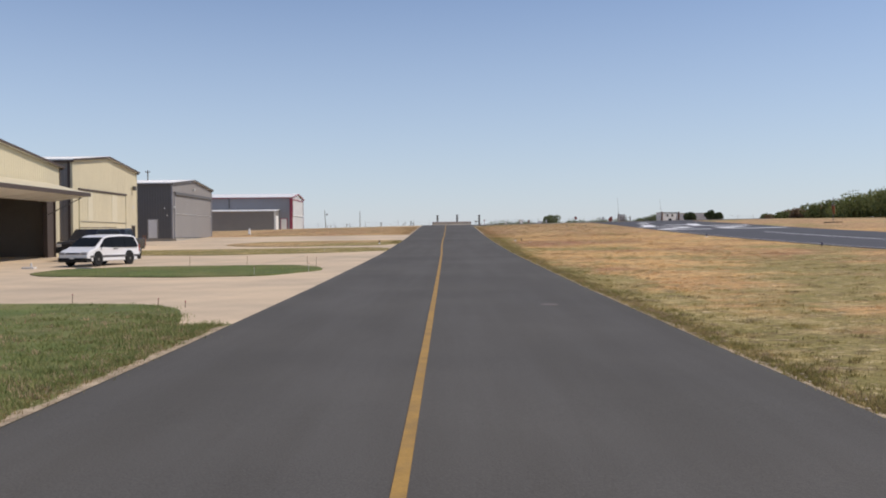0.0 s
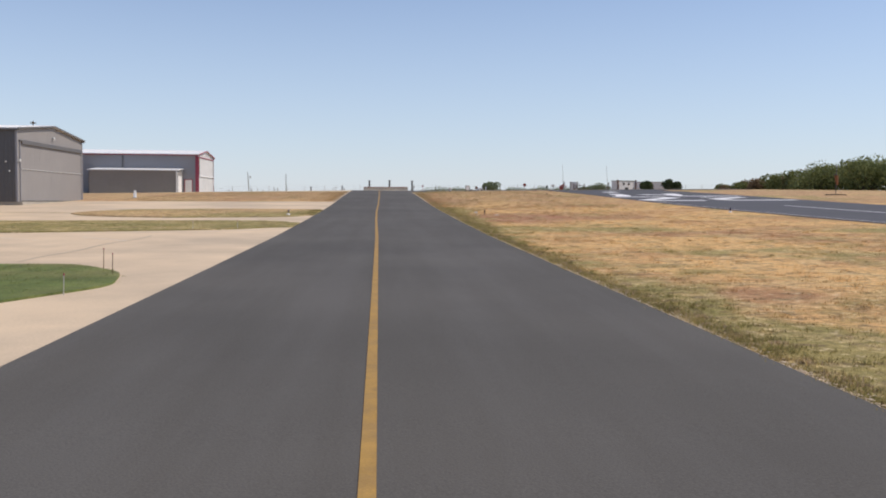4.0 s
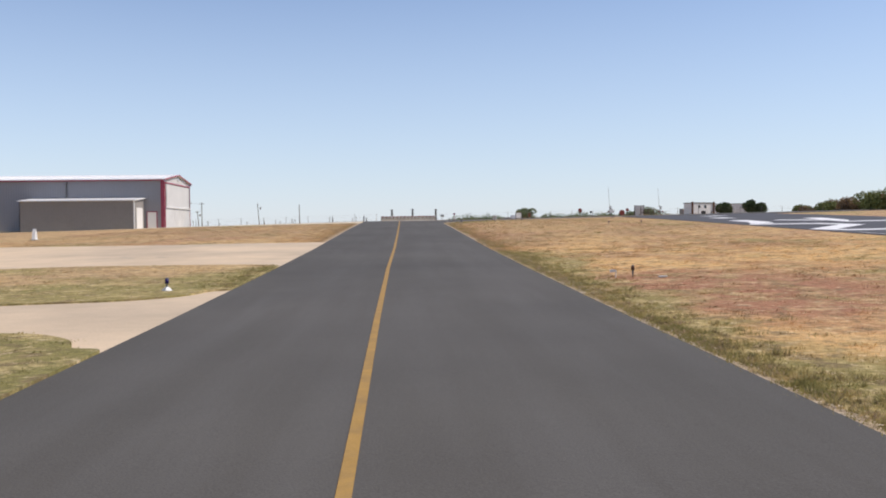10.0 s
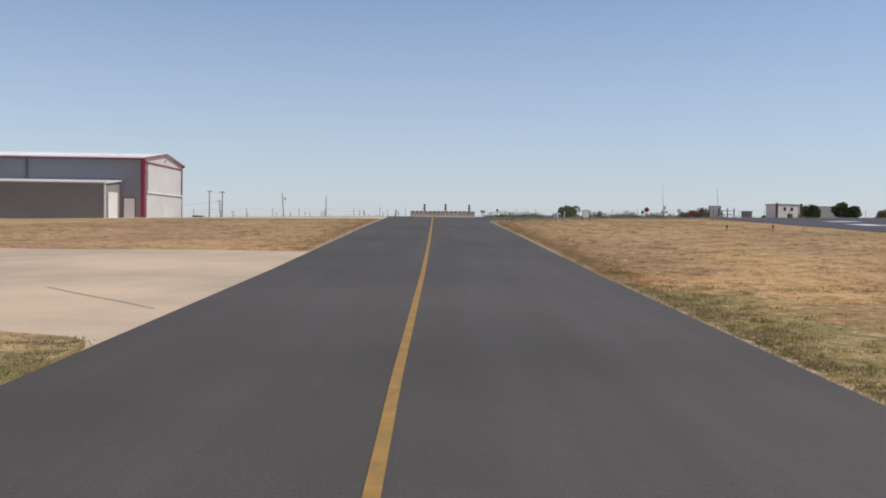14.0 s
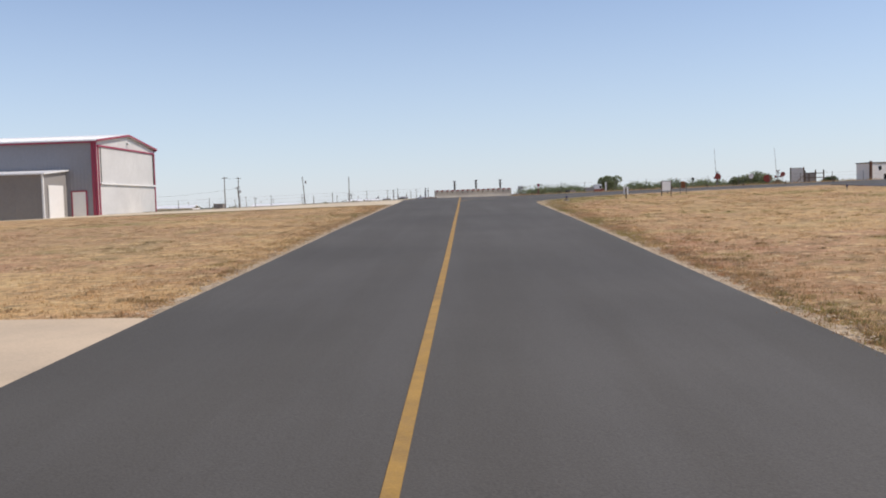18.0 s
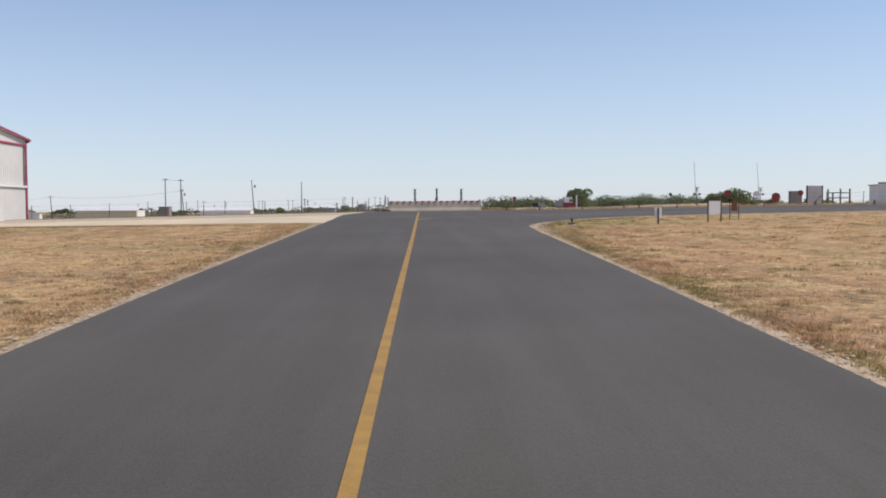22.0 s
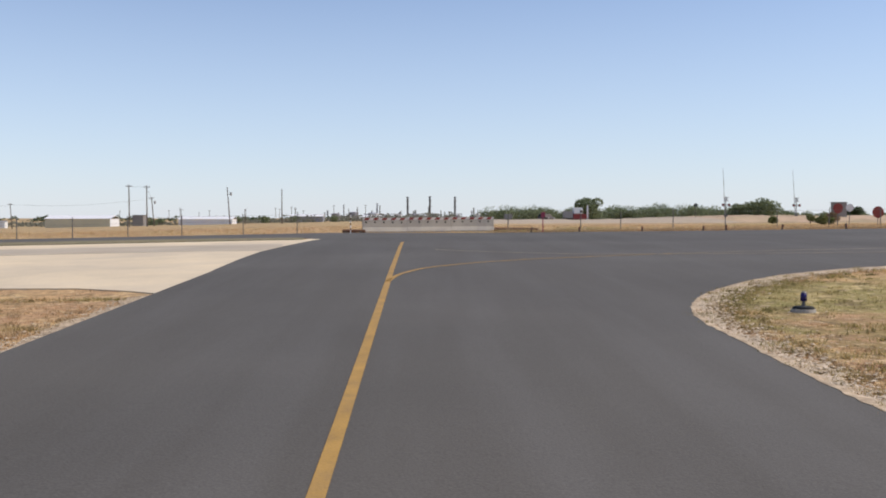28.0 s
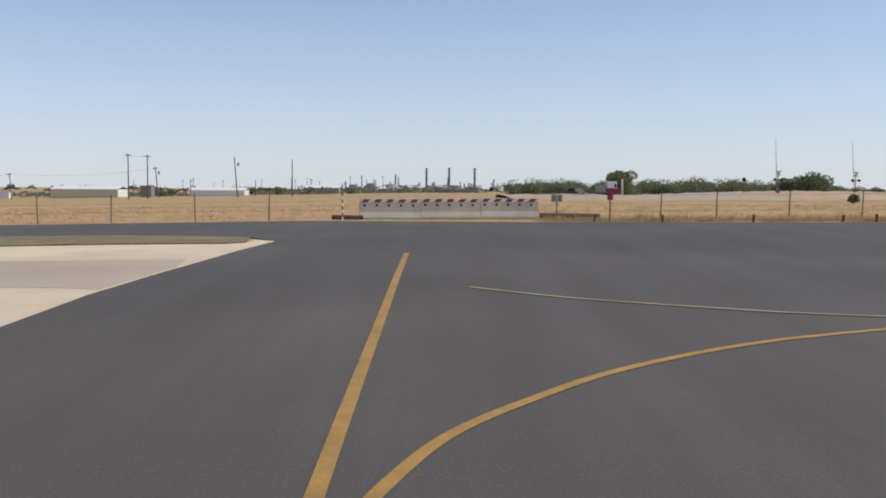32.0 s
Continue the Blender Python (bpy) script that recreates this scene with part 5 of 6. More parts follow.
# wind indicator with an orange sleeve
ws = empty("wind_sock", Matrix.Translation((55.0, 128.9, land(55, 128.9))), "orange wind sleeve hanging on a short pole", "wind sock")
part("pole", rod((0, 0, -0.1), (0, 0, 3.4), 0.05, 0.04, 8), M["steel"], ws)
part("sleeve", rod((0.0, 0, 2.4), (0.12, -0.05, 1.2), 0.24, 0.12, 14), M["orange"], ws)
part("ring", rod((-0.02, 0, 2.4), (0.0, 0, 2.46), 0.26, 0.26, 14), M["steel"], ws)
part("lamp", rod((0, 0, 3.4), (0, 0, 3.6), 0.1, 0.06, 10), M["lamp_clear"], ws)
part("foot", boxed(-1.2, 1.2, -0.3, 0.3, -0.1, 0.12, 0.02), M["wood"], ws)

# ---- railway crossing beyond the fence ----


def crossing_signal(x, y, lean_deg, label):
    z = land(x, y)
    c = empty("crossing_signal", Matrix.Translation((x, y, z)), label, "crossing signal", "railway crossing signals")
    part("base", boxed(-0.35, 0.35, -0.35, 0.35, -0.1, 0.4, 0.03), M["kerb"], c)
    part("mast", rod((0, 0, 0.3), (0, 0, 5.0), 0.09, 0.08, 10), M["steel"], c)
    for a in (-45, 45):
        d = Vector((math.cos(radians(a)), 0, math.sin(radians(a)))) * 0.62
        part("crossbuck", rod(Vector((0, -0.12, 4.5)) - d, Vector((0, -0.12, 4.5)) + d, 0.09, sides=4), M["silver"], c)
    bar_ = part("lamp_bar", boxed(-0.75, 0.75, -0.06, 0.06, 3.3, 3.42, 0.01), M["steel"], c)
    for s_ in (-0.6, 0.6):
        part("lamp_hood", rod((s_, -0.05, 3.36), (s_, -0.25, 3.36), 0.28, 0.24, 14), M["rubber"], bar_)
        part("lens", rod((s_, -0.24, 3.36), (s_, -0.26, 3.36), 0.17, 0.17, 12), M["lamp_red"], bar_)
    part("gear_box", boxed(-0.3, 0.3, -0.2, 0.2, 0.9, 1.5, 0.03), M["steel"], c)
    t = radians(lean_deg)
    for k in range(8):
        a, b = 1.2 + k * 1.16, 1.2 + (k + 1) * 1.16
        part("gate_arm", rod((math.sin(t) * a, 0.25, math.cos(t) * a), (math.sin(t) * b, 0.25, math.cos(t) * b), 0.07 - k * 0.005, 0.065 - k * 0.005, 6), M["wood_red"] if k % 2 else M["silver"], c)
    part("counterweight", boxed(-0.5, -0.1, 0.15, 0.4, 0.5, 0.85, 0.03), M["steel"], c)
    return c


crossing_signal(60.8, 318.8, -3.0, "railway crossing signal with its striped gate arm raised")
crossing_signal(77.2, 324.5, -4.0, "railway crossing signal with its striped gate arm raised")
sg = empty("signal_head", Matrix.Translation((55.5, 321, land(55.5, 321))), "dark signal head on a thin post", "signal")
part("post", rod((0, 0, -0.1), (0, 0, 3.2), 0.06, sides=8), M["steel"], sg)
part("head", rod((0, -0.1, 3.4), (0, 0.1, 3.4), 0.34, 0.34, 14), M["rubber"], sg)

# low bank under the railway: pale ballast, then bare pinkish earth


def bank_z(x, y):
    top = 0.60 + 0.75 * min(1, max(0, (x - 40) / 25))
    return land(x, y) + top * float(np.interp(y, (292, 312, 329, 334, 340), (-0.15, 0.72, 1.0, 1.0, -0.15)))


for k, (x0, x1, mat_, lab) in enumerate(((12, 56, "ballast", "low pale gravel bank beyond the dry field"), (56, 122, "bank_earth", "low bank of bare pinkish earth at the railway"))):
    bm = bmesh.new()
    rng_ = np.random.default_rng(70 + k)
    nx = int((x1 - x0) / 1.5)
    ys_ = (292, 298, 304, 308, 312, 316, 320, 325, 329, 334, 340)
    grid_ = [[bm.verts.new((x0 + (x1 - x0) * i / nx, y_, bank_z(x0 + (x1 - x0) * i / nx, y_) + (rng_.uniform(-0.12, 0.12) if 0 < i < nx and 292 < y_ < 340 else 0.0))) for y_ in ys_] for i in range(nx + 1)]
    for i in range(nx):
        for j in range(len(ys_) - 1):
            bm.faces.new((grid_[i][j], grid_[i + 1][j], grid_[i + 1][j + 1], grid_[i][j + 1]))
    bm.normal_update()
    tagged(part("railway_bank_%d" % (k + 1), bm, M[mat_], smooth=True), lab, "bank", kind="structure")

hut = empty("relay_hut", Matrix.Translation((81.0, 314.0, bank_z(81, 314) - 0.02)), "tall grey-brown metal relay hut beside the railway", "hut")
part("body", boxed(-1.1, 1.1, -1.0, 1.0, 0.0, 2.75, 0.03), M["lean_wall"], hut)
part("plinth", boxed(-1.2, 1.2, -1.1, 1.1, -0.6, 0.08, 0.02), M["kerb"], hut)
part("roof", boxed(-1.2, 1.2, -1.1, 1.1, 2.75, 2.86, 0.02), M["grey_dark"], hut)
hd = part("door", boxed(-0.45, 0.45, -1.05, -1.0, 0.1, 2.1, 0.01), M["lean_wall"], hut)
part("door_handle", rod((0.32, -1.05, 1.1), (0.32, -1.13, 1.1), 0.03), M["steel"], hd)

def disc_sign(x, y, h, material, label, r=0.34):
    """A round plate on a thin post."""
    d = empty("disc_sign", Matrix.Translation((x, y, land(x, y))), label, "sign")
    part("post", rod((0, 0.03, -0.1), (0, 0.03, h), 0.03, sides=8), M["steel"], d)
    part("disc", rod((0, -0.02, h), (0, 0.0, h), r, r, 24), material, d)


disc_sign(29.0, 203.4, 1.35, M["barrier_red"], "faded red round plate on a thin post")
disc_sign(37.7, 207.4, 1.38, M["barrier_red"], "faded red round plate on a thin post by the grey panel", 0.28)
disc_sign(39.56, 218.55, 1.15, M["barrier_red"], "broad faded red round plate on a short post", 0.50)
disc_sign(38.15, 220.7, 1.58, M["sign_white"], "white round plate on a thin post")

# lorry on the far road
zl = land(34.5, 338)
lo = empty("lorry", Matrix.Translation((34.2, 338, zl + 0.02)), "white and red lorry on the road beyond the fence", "lorry")
part("chassis", boxed(-2.6, 2.6, -1.1, 1.1, 0.5, 0.8, 0.03), M["rubber"], lo)
part("cab", shell([(2.5, 0.6), (2.5, 1.4), (2.2, 1.75), (-0.35, 1.8), (-0.35, 0.6)], 1.15, [], 0.06), M["tank_red"], lo)
part("windscreen", boxed(1.1, 1.55, -1.12, -1.06, 2.0, 2.6, 0.02), M["glass"], lo)
part("sleeper", boxed(-0.25, 1.65, -1.08, 1.08, 1.8, 3.1, 0.10), M["white_metal"], lo)
part("load", boxed(-2.3, -0.45, -1.1, 1.1, 0.85, 2.35, 0.05), M["grey"], lo)
part("tall_board", boxed(2.75, 3.1, -0.1, 0.1, 0.4, 3.6, 0.02), M["white_metal"], lo)
for xx in (1.8, -1.0, -2.0):
    for s_ in (-1, 1):
        wheel(lo, xx, s_ * 0.95, 0.5, 0.3, s_)

suv(Matrix.Translation((27.9, 336.5, land(27.9, 336.5) + 0.02)) @ Matrix.Rotation(radians(-70), 4, "Z"), "dark brown car on the road beyond the fence", M["brown"])

# ---- poles and wires ----


def utility_pole(x, y, top, label, arms=1, lean_deg=0.0, r=0.15, arm=0.8):
    z = land(x, y)
    h = top - z
    p = empty("utility_pole", Matrix.Translation((x, y, z)) @ Matrix.Rotation(radians(lean_deg), 4, "Y"), label, "utility pole", "utility poles")
    part("pole", rod((0, 0, -0.3), (0, 0, h), r * 1.15, r * 0.75, 10), M["wood"], p)
    for k in range(arms):
        zz = h - 0.45 - k * 1.1
        a = part("crossarm", boxed(-arm, arm, -0.07, 0.07, zz - 0.07, zz + 0.07, 0.01), M["wood"], p)
        for xx in (-0.9 * arm, -0.45 * arm, 0.45 * arm, 0.9 * arm):
            part("insulator", rod((xx, 0, zz + 0.07), (xx, 0, zz + 0.28), 0.06, 0.04, 8), M["steel"], a)
    return p


POLES = [(-73.4, 375.7, 13.45, 1, 0), (-70.3, 380.4, 13.4, 1, 0), (-80.1, 420.6, 11.4, 1, -5), (-54.1, 406.1, 13.9, 0, -4), (-38.75, 403.6, 13.2, 0, 0), (-132.8, 442.9, 9.7, 1, -4),
         (-175, 470, 9.0, 1, 0), (-62, 470, 8.0, 0, 0), (-25, 520, 9.5, 0, 0), (-98, 520, 8.5, 1, 2)]
for x, y, top, arms, ln in POLES:
    utility_pole(x, y, top, "dark wooden utility pole" + (" with crossarm" if arms else " without crossarm") + " beyond the field", arms, ln)
for x, y, top in ((-54.1, 406.0, 13.0), (-80.1, 420.5, 10.8)):
    t = empty("transformer", Matrix.Translation((x + 0.35, y - 0.25, top - 1.6)), "grey transformer can hung on a pole", "transformer")
    part("can", rod((0, 0, 0), (0, 0, 0.9), 0.28, 0.28, 14), M["grey"], t)
    part("bracket", boxed(-0.3, 0.05, 0.0, 0.25, 0.3, 0.5), M["steel"], t)


def wire(a, b, sag, r=0.02):
    a, b = Vector(a), Vector(b)
    k = 14
    bm = strand([a.lerp(b, i / k) - Vector((0, 0, sag * 4 * (i / k) * (1 - i / k))) for i in range(k + 1)], r)
    return tagged(part("overhead_wire", bm, M["rubber"]), "thin dark overhead wire between poles", "wire", "overhead wires")


wire((-132.8, 442.9, 9.3), (-80.1, 420.6, 11.0), 1.2)
wire((-80.1, 420.6, 11.0), (-70.3, 380.4, 13.0), 0.8)
wire((-73.4, 375.7, 13.0), (-70.3, 380.4, 13.0), 0.1)
wire((-175, 470, 8.6), (-132.8, 442.9, 9.3), 1.0)
# near poles behind the hangars
for x, y, top in ((-71.9, 199.0, 18.8), (-70.2, 212.6, 17.9)):
    utility_pole(x, y, top, "dark utility pole rising behind the hangars", 1, 0, 0.15, 0.55)

# ---- far buildings ----


def warehouse(x0, x1, y, depth, height, label, wall, roof_mat, end=None):
    z = land((x0 + x1) / 2, y) - 0.2
    w = empty("warehouse", Matrix.Translation((x0, y, z)), label, "warehouse")
    L = x1 - x0
    part("wall", boxed(0, L, 0, depth, 0, height, 0.02), wall, w)
    part("roof", prism([(-0.4, height), (depth / 2, height + depth * 0.10), (depth + 0.4, height), (depth / 2, height + depth * 0.10 + 0.25)], -0.4, L + 0.4, "x"), roof_mat, w)
    if end:
        part("end_wall", boxed(L + 0.02, L + 0.10, 0, depth, 0, height), end, w)
    for k in range(max(1, int(L / 7))):
        xx = 2.5 + k * 7
        if xx + 3 < L:
            part("door", boxed(xx, xx + 2.6, -0.08, -0.01, 0, min(2.8, height - 0.8), 0.02), wall, w)
    return w


warehouse(-159, -131.5, 533, 12, 3.8, "long pale brown warehouse with a white roof", M["cream"], M["roof"], M["white_metal"])
warehouse(-109.5, -85, 560, 10, 2.7, "low pale warehouse with a white roof", M["white_metal"], M["roof"])
warehouse(-250, -225, 545, 12, 4.0, "distant pale metal warehouse beyond the field", M["white_metal"], M["roof"])
warehouse(-70, -52, 640, 10, 3.4, "distant low grey shed", M["silver"], M["roof"])
warehouse(-40, -22, 760, 10, 2.6, "distant low white shed", M["white_metal"], M["roof"])
tq = empty("storage_tank", Matrix.Translation((-112.5, 512, land(-112.5, 512))), "square grey-brown storage tank", "tank")
part("shell", boxed(-2.2, 2.2, -2.2, 2.2, -0.2, 4.4, 0.1), M["lean_wall"], tq)
part("rim", boxed(-2.3, 2.3, -2.3, 2.3, 4.3, 4.5), M["steel"], tq)
for x, y in ((-171, 520), (-176, 528)):
    s = empty("small_shed", Matrix.Translation((x, y, land(x, y))), "small white shed in the distance", "shed")
    part("wall", boxed(-1.6, 1.6, -1.4, 1.4, -0.2, 2.6, 0.02), M["white_metal"], s)
    part("roof", prism([(-1.6, 2.6), (0, 3.1), (1.6, 2.6)], -1.7, 1.7, "x"), M["grey"], s)

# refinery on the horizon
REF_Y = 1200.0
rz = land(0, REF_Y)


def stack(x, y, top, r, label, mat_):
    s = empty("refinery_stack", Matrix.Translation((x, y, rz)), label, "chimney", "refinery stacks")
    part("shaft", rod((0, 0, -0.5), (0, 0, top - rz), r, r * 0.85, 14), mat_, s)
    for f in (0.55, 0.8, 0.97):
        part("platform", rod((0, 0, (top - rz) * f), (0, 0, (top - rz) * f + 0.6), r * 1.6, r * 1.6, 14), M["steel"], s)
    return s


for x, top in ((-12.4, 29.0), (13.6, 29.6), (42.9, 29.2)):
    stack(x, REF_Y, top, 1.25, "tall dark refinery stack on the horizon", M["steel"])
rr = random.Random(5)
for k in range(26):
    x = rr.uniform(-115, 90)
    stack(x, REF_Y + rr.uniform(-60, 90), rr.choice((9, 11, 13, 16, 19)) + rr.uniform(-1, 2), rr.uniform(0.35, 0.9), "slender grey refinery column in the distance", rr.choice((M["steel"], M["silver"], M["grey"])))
for k in range(22):
    x, y = rr.uniform(-125, 95), REF_Y - rr.uniform(20, 120)
    t = empty("refinery_tank", Matrix.Translation((x, y, rz)), "pale round storage tank in the distance", "tank", "refinery tanks")
    r = rr.uniform(2.5, 6)
    hh = rr.uniform(3.5, 8.0)
    part("shell", rod((0, 0, -0.5), (0, 0, hh), r, r, 20), rr.choice((M["white_metal"], M["silver"])), t)
    part("roof", rod((0, 0, hh), (0, 0, hh + 0.6), r, r * 0.3, 20), M["silver"], t)
for k in range(10):
    x, y = rr.uniform(-120, 85), REF_Y - rr.uniform(0, 60)
    t = empty("pipe_rack", Matrix.Translation((x, y, rz)), "grey steel pipe rack in the distance", "pipe rack")
    L = rr.uniform(8, 22)
    for i in range(4):
        part("leg", boxed(i * L / 3 - 0.2, i * L / 3 + 0.2, -0.2, 0.2, -0.5, 7.0), M["steel"], t)
    for z in (4.0, 6.5):
        part("pipe", rod((0, 0, z), (L, 0, z), 0.35, sides=8), M["silver"], t)
for k in range(14):
    x, y = rr.uniform(-230, -30), rr.uniform(620, 900)
    utility_pole(x, y, land(x, y) + rr.uniform(8, 11), "thin far utility pole", 1, rr.uniform(-2, 2), 0.16)

# ---- trees and shrubs ----


def leaves(centres, count, size, rng, squash=0.8):
    """Many small leaf blades gathered in uneven clumps. Returns vertices and faces."""
    verts, faces = [], []
    weights = np.array([c[3] ** 2 for c in centres])
    pick = rng.choice(len(centres), count, p=weights / weights.sum())
    for i in pick:
        cx, cy, cz, r = centres[i]
        d = rng.normal(size=3)
        d /= np.linalg.norm(d)
        p = np.array((cx, cy, cz)) + d * r * (rng.uniform(0.35, 1.0) ** 0.5) * np.array((1, 1, squash))
        u = rng.normal(size=3); u /= np.linalg.norm(u)
        v = np.cross(u, rng.normal(size=3)); v /= np.linalg.norm(v)
        s = size * rng.uniform(0.6, 1.4)
        k = len(verts)
        verts += [tuple(p - u * s), tuple(p + v * s * 0.5), tuple(p + u * s), tuple(p - v * s * 0.5)]
        faces.append((k, k + 1, k + 2, k + 3))
    return verts, faces


def tree(x, y, height, width, label, material, count, size, seed, trunk=0.25, name="tree", category="tree", lobes=9):
    rng = np.random.default_rng(seed)
    z = land(x, y)
    t = empty(name, Matrix.Translation((x, y, z)), label, category)
    th = height * trunk
    lean_ = rng.uniform(-0.1, 0.1, 2) * height
    part("trunk", rod((0, 0, -0.2), (lean_[0] * 0.4, lean_[1] * 0.4, th + height * 0.15), height * 0.035, height * 0.022, 8), M["bark"], t)
    centres = []
    for k in range(lobes):
        a = math.tau * k / lobes + rng.uniform(-0.4, 0.4)
        q = rng.uniform(0.15, 0.62)
        cz = th + (height - th) * rng.uniform(0.22, 0.80)
        r = min(height - cz, width * rng.uniform(0.20, 0.32))
        centres.append((math.cos(a) * q * width / 2 * 1.2, math.sin(a) * q * width / 2 * 1.2, cz, max(r, 0.12 * width)))
    centres.append((0, 0, th + (height - th) * 0.6, width * 0.32))
    bm = bmesh.new()
    for c in centres:
        tube(bm, (lean_[0] * 0.3, lean_[1] * 0.3, th * 0.8), c[:3], height * 0.016, height * 0.006, 5)
    part("limbs", bm, M["bark"], t)
    v, f = leaves(centres, count, size, rng)
    v = [(a, b, max(c, 0.02)) for a, b, c in v]
    me = bpy.data.meshes.new("crown")
    me.from_pydata(v, [], f)
    me.materials.append(material)
    cr = new("crown", me)
    cr.parent = t
    return t


def juniper(x, y, height, width, label, seed):
    """A ball-like evergreen: a short trunk under a close, slightly uneven round crown."""
    rng = np.random.default_rng(seed)
    t = empty("tree", Matrix.Translation((x, y, land(x, y))), label, "tree")
    part("trunk", rod((0, 0, -0.2), (0, 0, height * 0.5), 0.12, 0.08, 8), M["bark"], t)
    bm = bmesh.new()
    centres = [(0, 0, height * 0.52, width * 0.40)]
    for k in range(16):
        a, e = rng.uniform(0, math.tau), rng.uniform(-0.5, 1.2)
        p = (math.cos(a) * math.cos(e) * width * 0.27, math.sin(a) * math.cos(e) * width * 0.27, height * 0.50 + math.sin(e) * height * 0.27)
        centres.append((*p, width * rng.uniform(0.18, 0.25)))
        tube(bm, (0, 0, height * 0.25), p, 0.04, 0.015, 5)
    part("limbs", bm, M["bark"], t)
    v, f = leaves(centres, 5200, 0.13, rng, 0.9)
    me = bpy.data.meshes.new("crown")
    me.from_pydata([(a, b, max(c, 0.05)) for a, b, c in v], [], f)
    me.materials.append(M["leaf_dark"])
    new("crown", me).parent = t
    return t


# round dark trees at the white building
juniper(60.3, 224.6, 3.1, 3.6, "round dark green evergreen beside the white cabin", 11)
juniper(65.6, 225.6, 3.7, 3.1, "round dark green evergreen before a long shed", 12)
juniper(67.5, 225.3, 3.0, 2.8, "low round dark green evergreen beside a taller one", 13)
tree(93.0, 333.0, 3.4, 4.3, "round green bush beside the railway", M["leaf_dark"], 1500, 0.22, 14, 0.08, "shrub", "shrub")
# thicket on the bank beyond the runway
rt = np.random.default_rng(3)
for k in range(44):
    f = k / 43
    x = 98 + 14 * f + rt.uniform(-3, 5)
    y = 272 - 140 * f + rt.uniform(-3, 3)
    h = 3.1 + 4.6 * min(1, f * 2.6) + rt.uniform(-0.7, 0.8)
    red = k in (1, 2, 4, 7, 10)
    tree(x, y, h, h * rt.uniform(1.3, 1.9), "dense green mesquite tree in the bank thicket" if not red else "red-brown shrub in the bank thicket", M["leaf_red"] if red else M["leaf"], 2600, 0.28, 100 + k, 0.06, lobes=13)
# row of bushes along the far road
for k in range(58):
    f = k / 57
    x = 21 + 106 * f + rt.uniform(-2, 2)
    y = 378 + rt.uniform(-6, 26)
    h = rt.uniform(3.0, 4.0) if x < 97 else rt.uniform(1.7, 2.4)
    tree(x, y, h, h * rt.uniform(2.0, 2.8), "hazy green mesquite bush along the far road", M["leaf_far"], 1800, 0.22, 200 + k, 0.0, lobes=12)
tree(42.2, 365, 6.2, 7.0, "tall green mesquite tree along the far road", M["leaf_far"], 3000, 0.28, 301, 0.10)
tree(80.8, 352, 5.2, 9.5, "wide green mesquite tree near the crossing", M["leaf_far"], 3200, 0.28, 302, 0.06)
tree(75.4, 354, 4.4, 5.6, "wide green mesquite bush near the crossing", M["leaf_far"], 2200, 0.28, 303, 0.06)
for x, y, h, w, lab, mat_, sd_ in ((44.9, 255.0, 1.25, 1.2, "grey-green shrub in the dry field", "leaf", 304), (41.2, 233.0, 1.15, 1.1, "grey-green shrub in the dry field", "leaf", 305), (43.9, 237.0, 0.8, 0.7, "small grey-green shrub in the dry field", "leaf", 309),
                                   (55.4, 261.0, 1.9, 1.7, "red-brown shrub in the dry field", "leaf_red", 307), (53.0, 262.5, 1.5, 1.4, "olive shrub in the dry field", "leaf", 310)):
    tree(x, y, h, w, lab, M[mat_], 1100, 0.13, sd_, 0.04, "shrub", "shrub")
tree(-55.4, 171.5, 6.0, 4.6, "dark green tree behind the lean-to", M["leaf_dark"], 2600, 0.22, 308, 0.15)
for k in range(12):
    x, y = rt.uniform(-220, -20), rt.uniform(560, 700)
    h = rt.uniform(2.5, 4.5)
    tree(x, y, h, h * 1.8, "distant dull green bush", M["leaf_far"], 420, 0.5, 400 + k, 0.05, "bush", "bush")

# brush and low trees along the far side of the field
rb = np.random.default_rng(19)
v, f = [], []
for k in range(330):
    x, y = rb.uniform(-330, 25), rb.uniform(585, 780)
    z0, w = land(x, y), rb.uniform(4, 13)
    h = rb.uniform(1.2, 2.6) if x < -75 else rb.uniform(2.2, 4.4)
    for j in range(46):
        a, b = x + rb.uniform(-w / 2, w / 2), y + rb.uniform(-2, 2)
        c = z0 + h * max(0.08, 1 - (2 * (a - x) / w) ** 2) * rb.uniform(0.0, 1.0)
        s, t_ = rb.uniform(0.3, 0.7), rb.uniform(0, math.tau)
        i = len(v)
        v += [(a - s * math.cos(t_), b - s * math.sin(t_), c), (a + s * 0.3, b - s * 0.4, c - s * 0.6), (a + s * math.cos(t_), b + s * math.sin(t_), c + s * 0.2), (a, b, c + s * 0.8)]
        f.append((i, i + 1, i + 2, i + 3))
me = bpy.data.meshes.new("far_brush")
me.from_pydata(v, [], f)
me.materials.append(M["leaf_haze"])
tagged(new("far_brush", me), "low grey-green brush along the far side of the field", "brush", kind="stuff")

